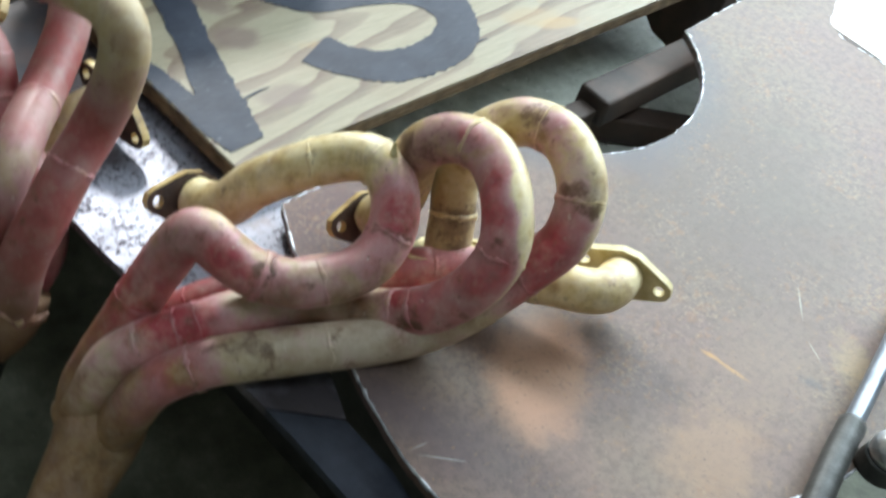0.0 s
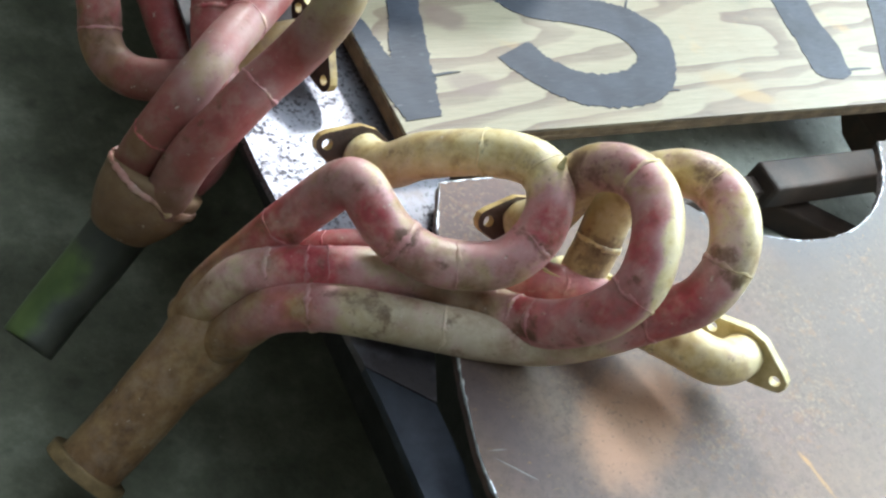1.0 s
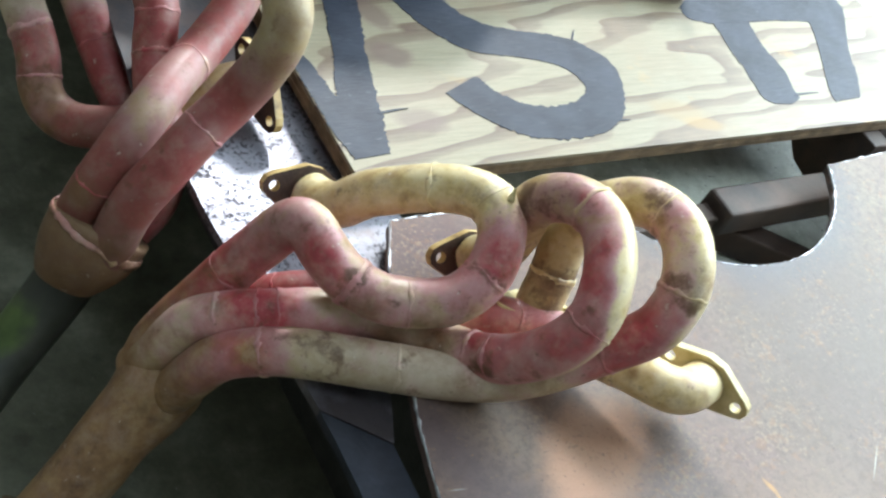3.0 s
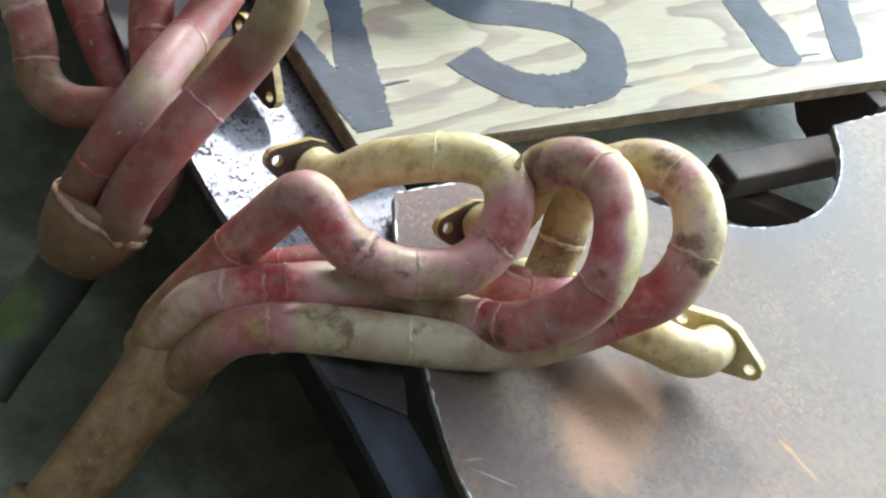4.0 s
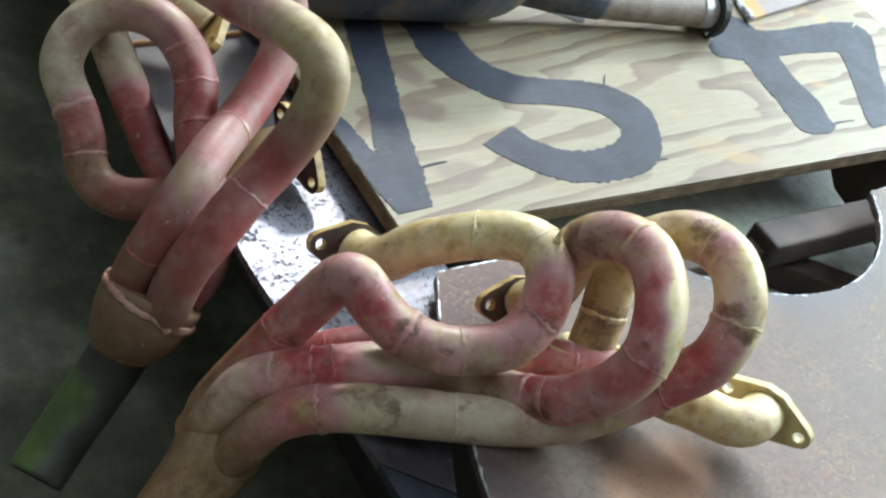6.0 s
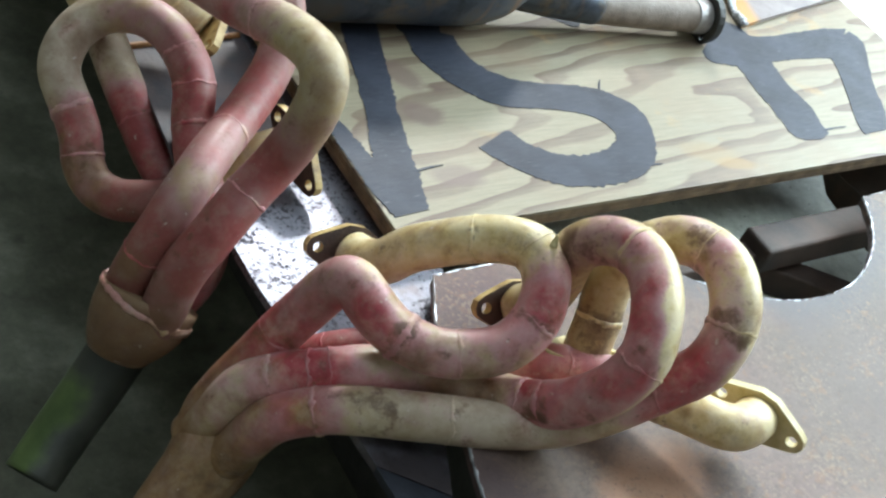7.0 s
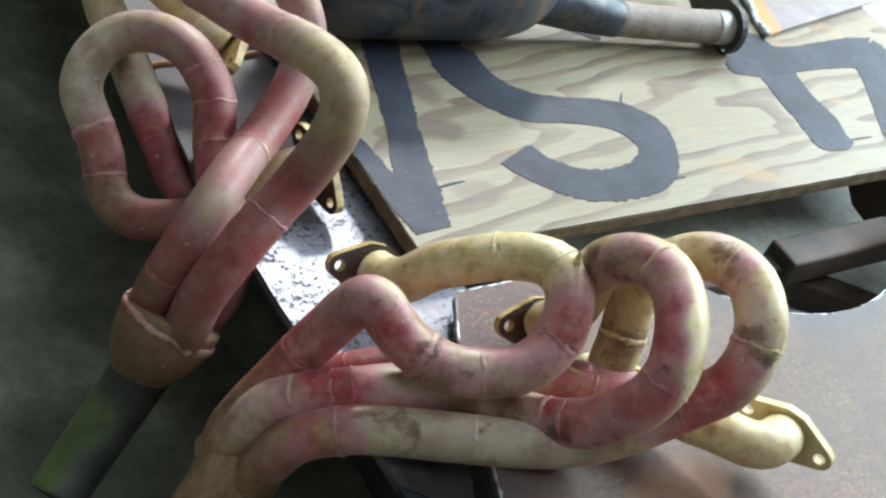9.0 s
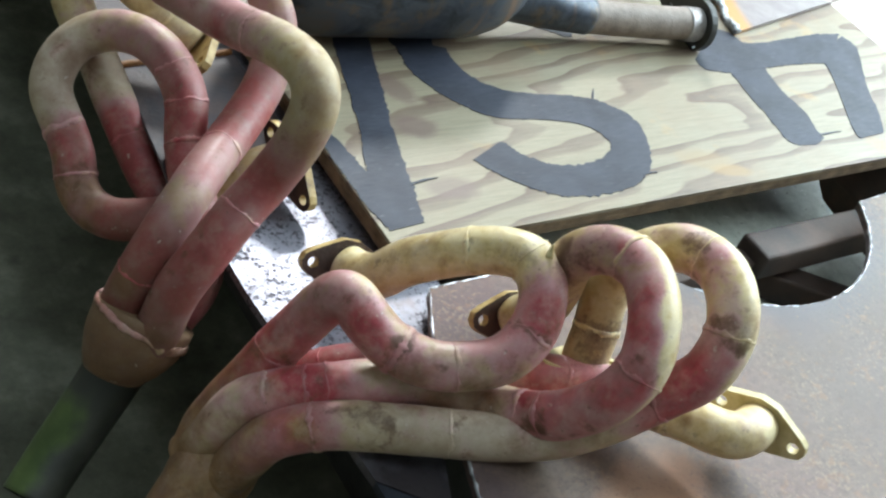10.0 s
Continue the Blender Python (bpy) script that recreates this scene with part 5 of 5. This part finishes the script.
primary(H2D, header, H2D_MARKS + H2D_WEAR, (0.382, 0.947), ((0.5, 0.05, 0.1),), ((0.5, 0.08, 0.8),), cream_side=0.25, base_shade=0.34)
# Strong brown film: the cup's low light, painted in.
collector([(-0.2165, 0.0803, -0.0594), (-0.2201, 0.0769, -0.0654), (-0.2282, 0.0748, -0.0822), (-0.2372, 0.0705, -0.1016), (-0.2408, 0.0671, -0.1107)],
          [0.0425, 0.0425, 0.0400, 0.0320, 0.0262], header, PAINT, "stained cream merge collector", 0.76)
ob_line = smooth_path([(-0.212, 0.0805, -0.0530, 0), (-0.2185, 0.0782, -0.0630, 0), (-0.225, 0.0759, -0.0730, 0)], 0.004, 1)
bead(ob_line, len(ob_line) // 2, 0.0425, header, 5.0, 0.0024, (0.45, 0.30, 0.30), 0.3, 0.9)
pipe = smooth_path([(-0.2372, 0.0690, -0.1016, 0.0), (-0.2550, 0.0605, -0.1300, 0.25), (-0.2802, 0.047, -0.1597, 0.9), (-0.2999, 0.0334, -0.1756, 0.85), (-0.3197, 0.0182, -0.1897, 0.5)], 0.004, 2)
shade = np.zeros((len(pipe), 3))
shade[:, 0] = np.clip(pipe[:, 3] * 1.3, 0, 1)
# Near-black at the collector, gone before half the length.
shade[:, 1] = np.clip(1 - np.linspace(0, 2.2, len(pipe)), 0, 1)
sweep("outlet_pipe", pipe, np.linspace(0.0256, 0.0236, len(pipe)), GREEN, header, "outlet pipe with green overspray on one side, near-black towards the collector", 36, shade, 0.002, side=(-0.81, 0.49, -0.33))
flange((-0.0640, 0.1600, 0.010), (0.98, 0.1, -0.1), (-0.02, 1.0, 0.32), header, 0.036, "dark brown flange with tan rims", DARK_FLANGE)
flange((-0.0834, 0.3240, 0.0236), (0.78, -0.34, -0.53), (-0.62, -1.49, 0.26), header, 0.030)

# ---- muffler ----
muffler = thing("muffler", "heat-blued muffler with a rusty outlet pipe lying on the plywood", "muffler")
can = smooth_path([(0.00, 0.378, 0.074, 0.045), (0.05, 0.372, 0.074, 0.066), (0.13, 0.364, 0.074, 0.068), (0.225, 0.354, 0.073, 0.067), (0.275, 0.347, 0.068, 0.054), (0.30, 0.343, 0.062, 0.034)], 0.005, 3)
sweep("can", can, can[:, 3], MUFFLER, muffler, "heat-blued steel can with rust streaks", 40)
neck = smooth_path([(0.285, 0.346, 0.062), (0.34, 0.333, 0.050), (0.41, 0.319, 0.0365)], 0.005, 2)
sweep("neck", neck, np.linspace(0.035, 0.0225, len(neck)), MUFFLER, muffler, "", 32)
tail = smooth_path([(0.395, 0.3215, 0.037), (0.48, 0.307, 0.035), (0.576, 0.2908, 0.035)], 0.005, 2)
sweep("outlet_pipe", tail, 0.0206 + 0.00012 * np.sin(np.arange(len(tail)) * 0.37), PIPE, muffler, "brown stained outlet pipe", 32, lumps=0.03)
end = smooth_path([(0.553, 0.2947, 0.035), (0.562, 0.2932, 0.035), (0.574, 0.2912, 0.035)], 0.002, 0)
sweep("pipe_end", end, np.full(len(end), 0.0214), END, muffler, "bright worn pipe end", 32, lumps=0.03)
bm = rim_plate(hull_outline([(0, 0, 0.031), (-0.012, -0.0205, 0.0085), (0.060, -0.008, 0.016), (0.10, 0.008, 0.016)], 10), [(-0.0135, -0.0225, 0.0036), (0.057, -0.011, 0.005)], 0.009)
bm.transform(place((0.575, 0.291, 0.035), (0.986, -0.166, 0.0), (0.166, 0.986, 0.0)))
part("flange", bm, BLACK, muffler, "black oval two-bolt flange")

# ---- offcut on the plywood ----
offcut = thing("steel_offcut", "rusty grey steel sheet offcut with torch-cut edge on the plywood", "steel offcut")
bm = rim_plate([(0.676, 0.300), (0.86, 0.338), (1.05, 0.377), (1.05, 0.62), (0.74, 0.62), (0.706, 0.378)], [], 0.005)
bmesh.ops.translate(bm, verts=bm.verts[:], vec=(0, 0, TOP + 0.001))
part("sheet", bm, OFFCUT, offcut)
lip = smooth_path([(0.676, 0.300, TOP + 0.005), (0.692, 0.340, TOP + 0.005), (0.706, 0.378, TOP + 0.005), (0.74, 0.61, TOP + 0.005)], 0.002, 1)
sweep("slag_lip", lip, np.array([0.0045 * (1 + 0.5 * noise.noise(Vector(p[:3] * 260))) for p in lip]), SLAG, offcut, "bright slag along the cut edge", 10, lumps=0.9)

# ---- tool at the plate's near corner ----
tool = thing("pry_bar", "blue-grey steel pry bar with black grip resting on the plate corner", "pry bar")
shaft = smooth_path([(0.43, -0.405, 0.022), (0.31, -0.432, 0.022), (0.20, -0.456, 0.020)], 0.006, 2)
sweep("shaft", shaft, np.full(len(shaft), 0.0085), TOOL, tool, "", 16)
grip = smooth_path([(0.232, -0.449, 0.021), (0.19, -0.458, 0.0195), (0.14, -0.471, 0.0165), (0.10, -0.484, 0.0125)], 0.004, 2)
sweep("grip", grip, 0.0118 + 0.0002 * np.sin(np.arange(len(grip)) * 1.3), BLACK, tool, "black rubber grip", 18)
knob = thing("ball_hitch", "polished steel ball in a black cup beside the bar", "steel ball")
bm = bmesh.new()
bmesh.ops.create_uvsphere(bm, u_segments=24, v_segments=16, radius=0.018)
bm.transform(Matrix.Translation((0.235, -0.485, 0.024)))
part("ball", bm, BRIGHT, knob, "", True)
cup = smooth_path([(0.235, -0.485, 0.0006), (0.235, -0.485, 0.006), (0.235, -0.485, 0.016)], 0.002, 0)
sweep("cup", cup, np.linspace(0.021, 0.0185, len(cup)), BLACK, knob, "black cup under the ball", 24)
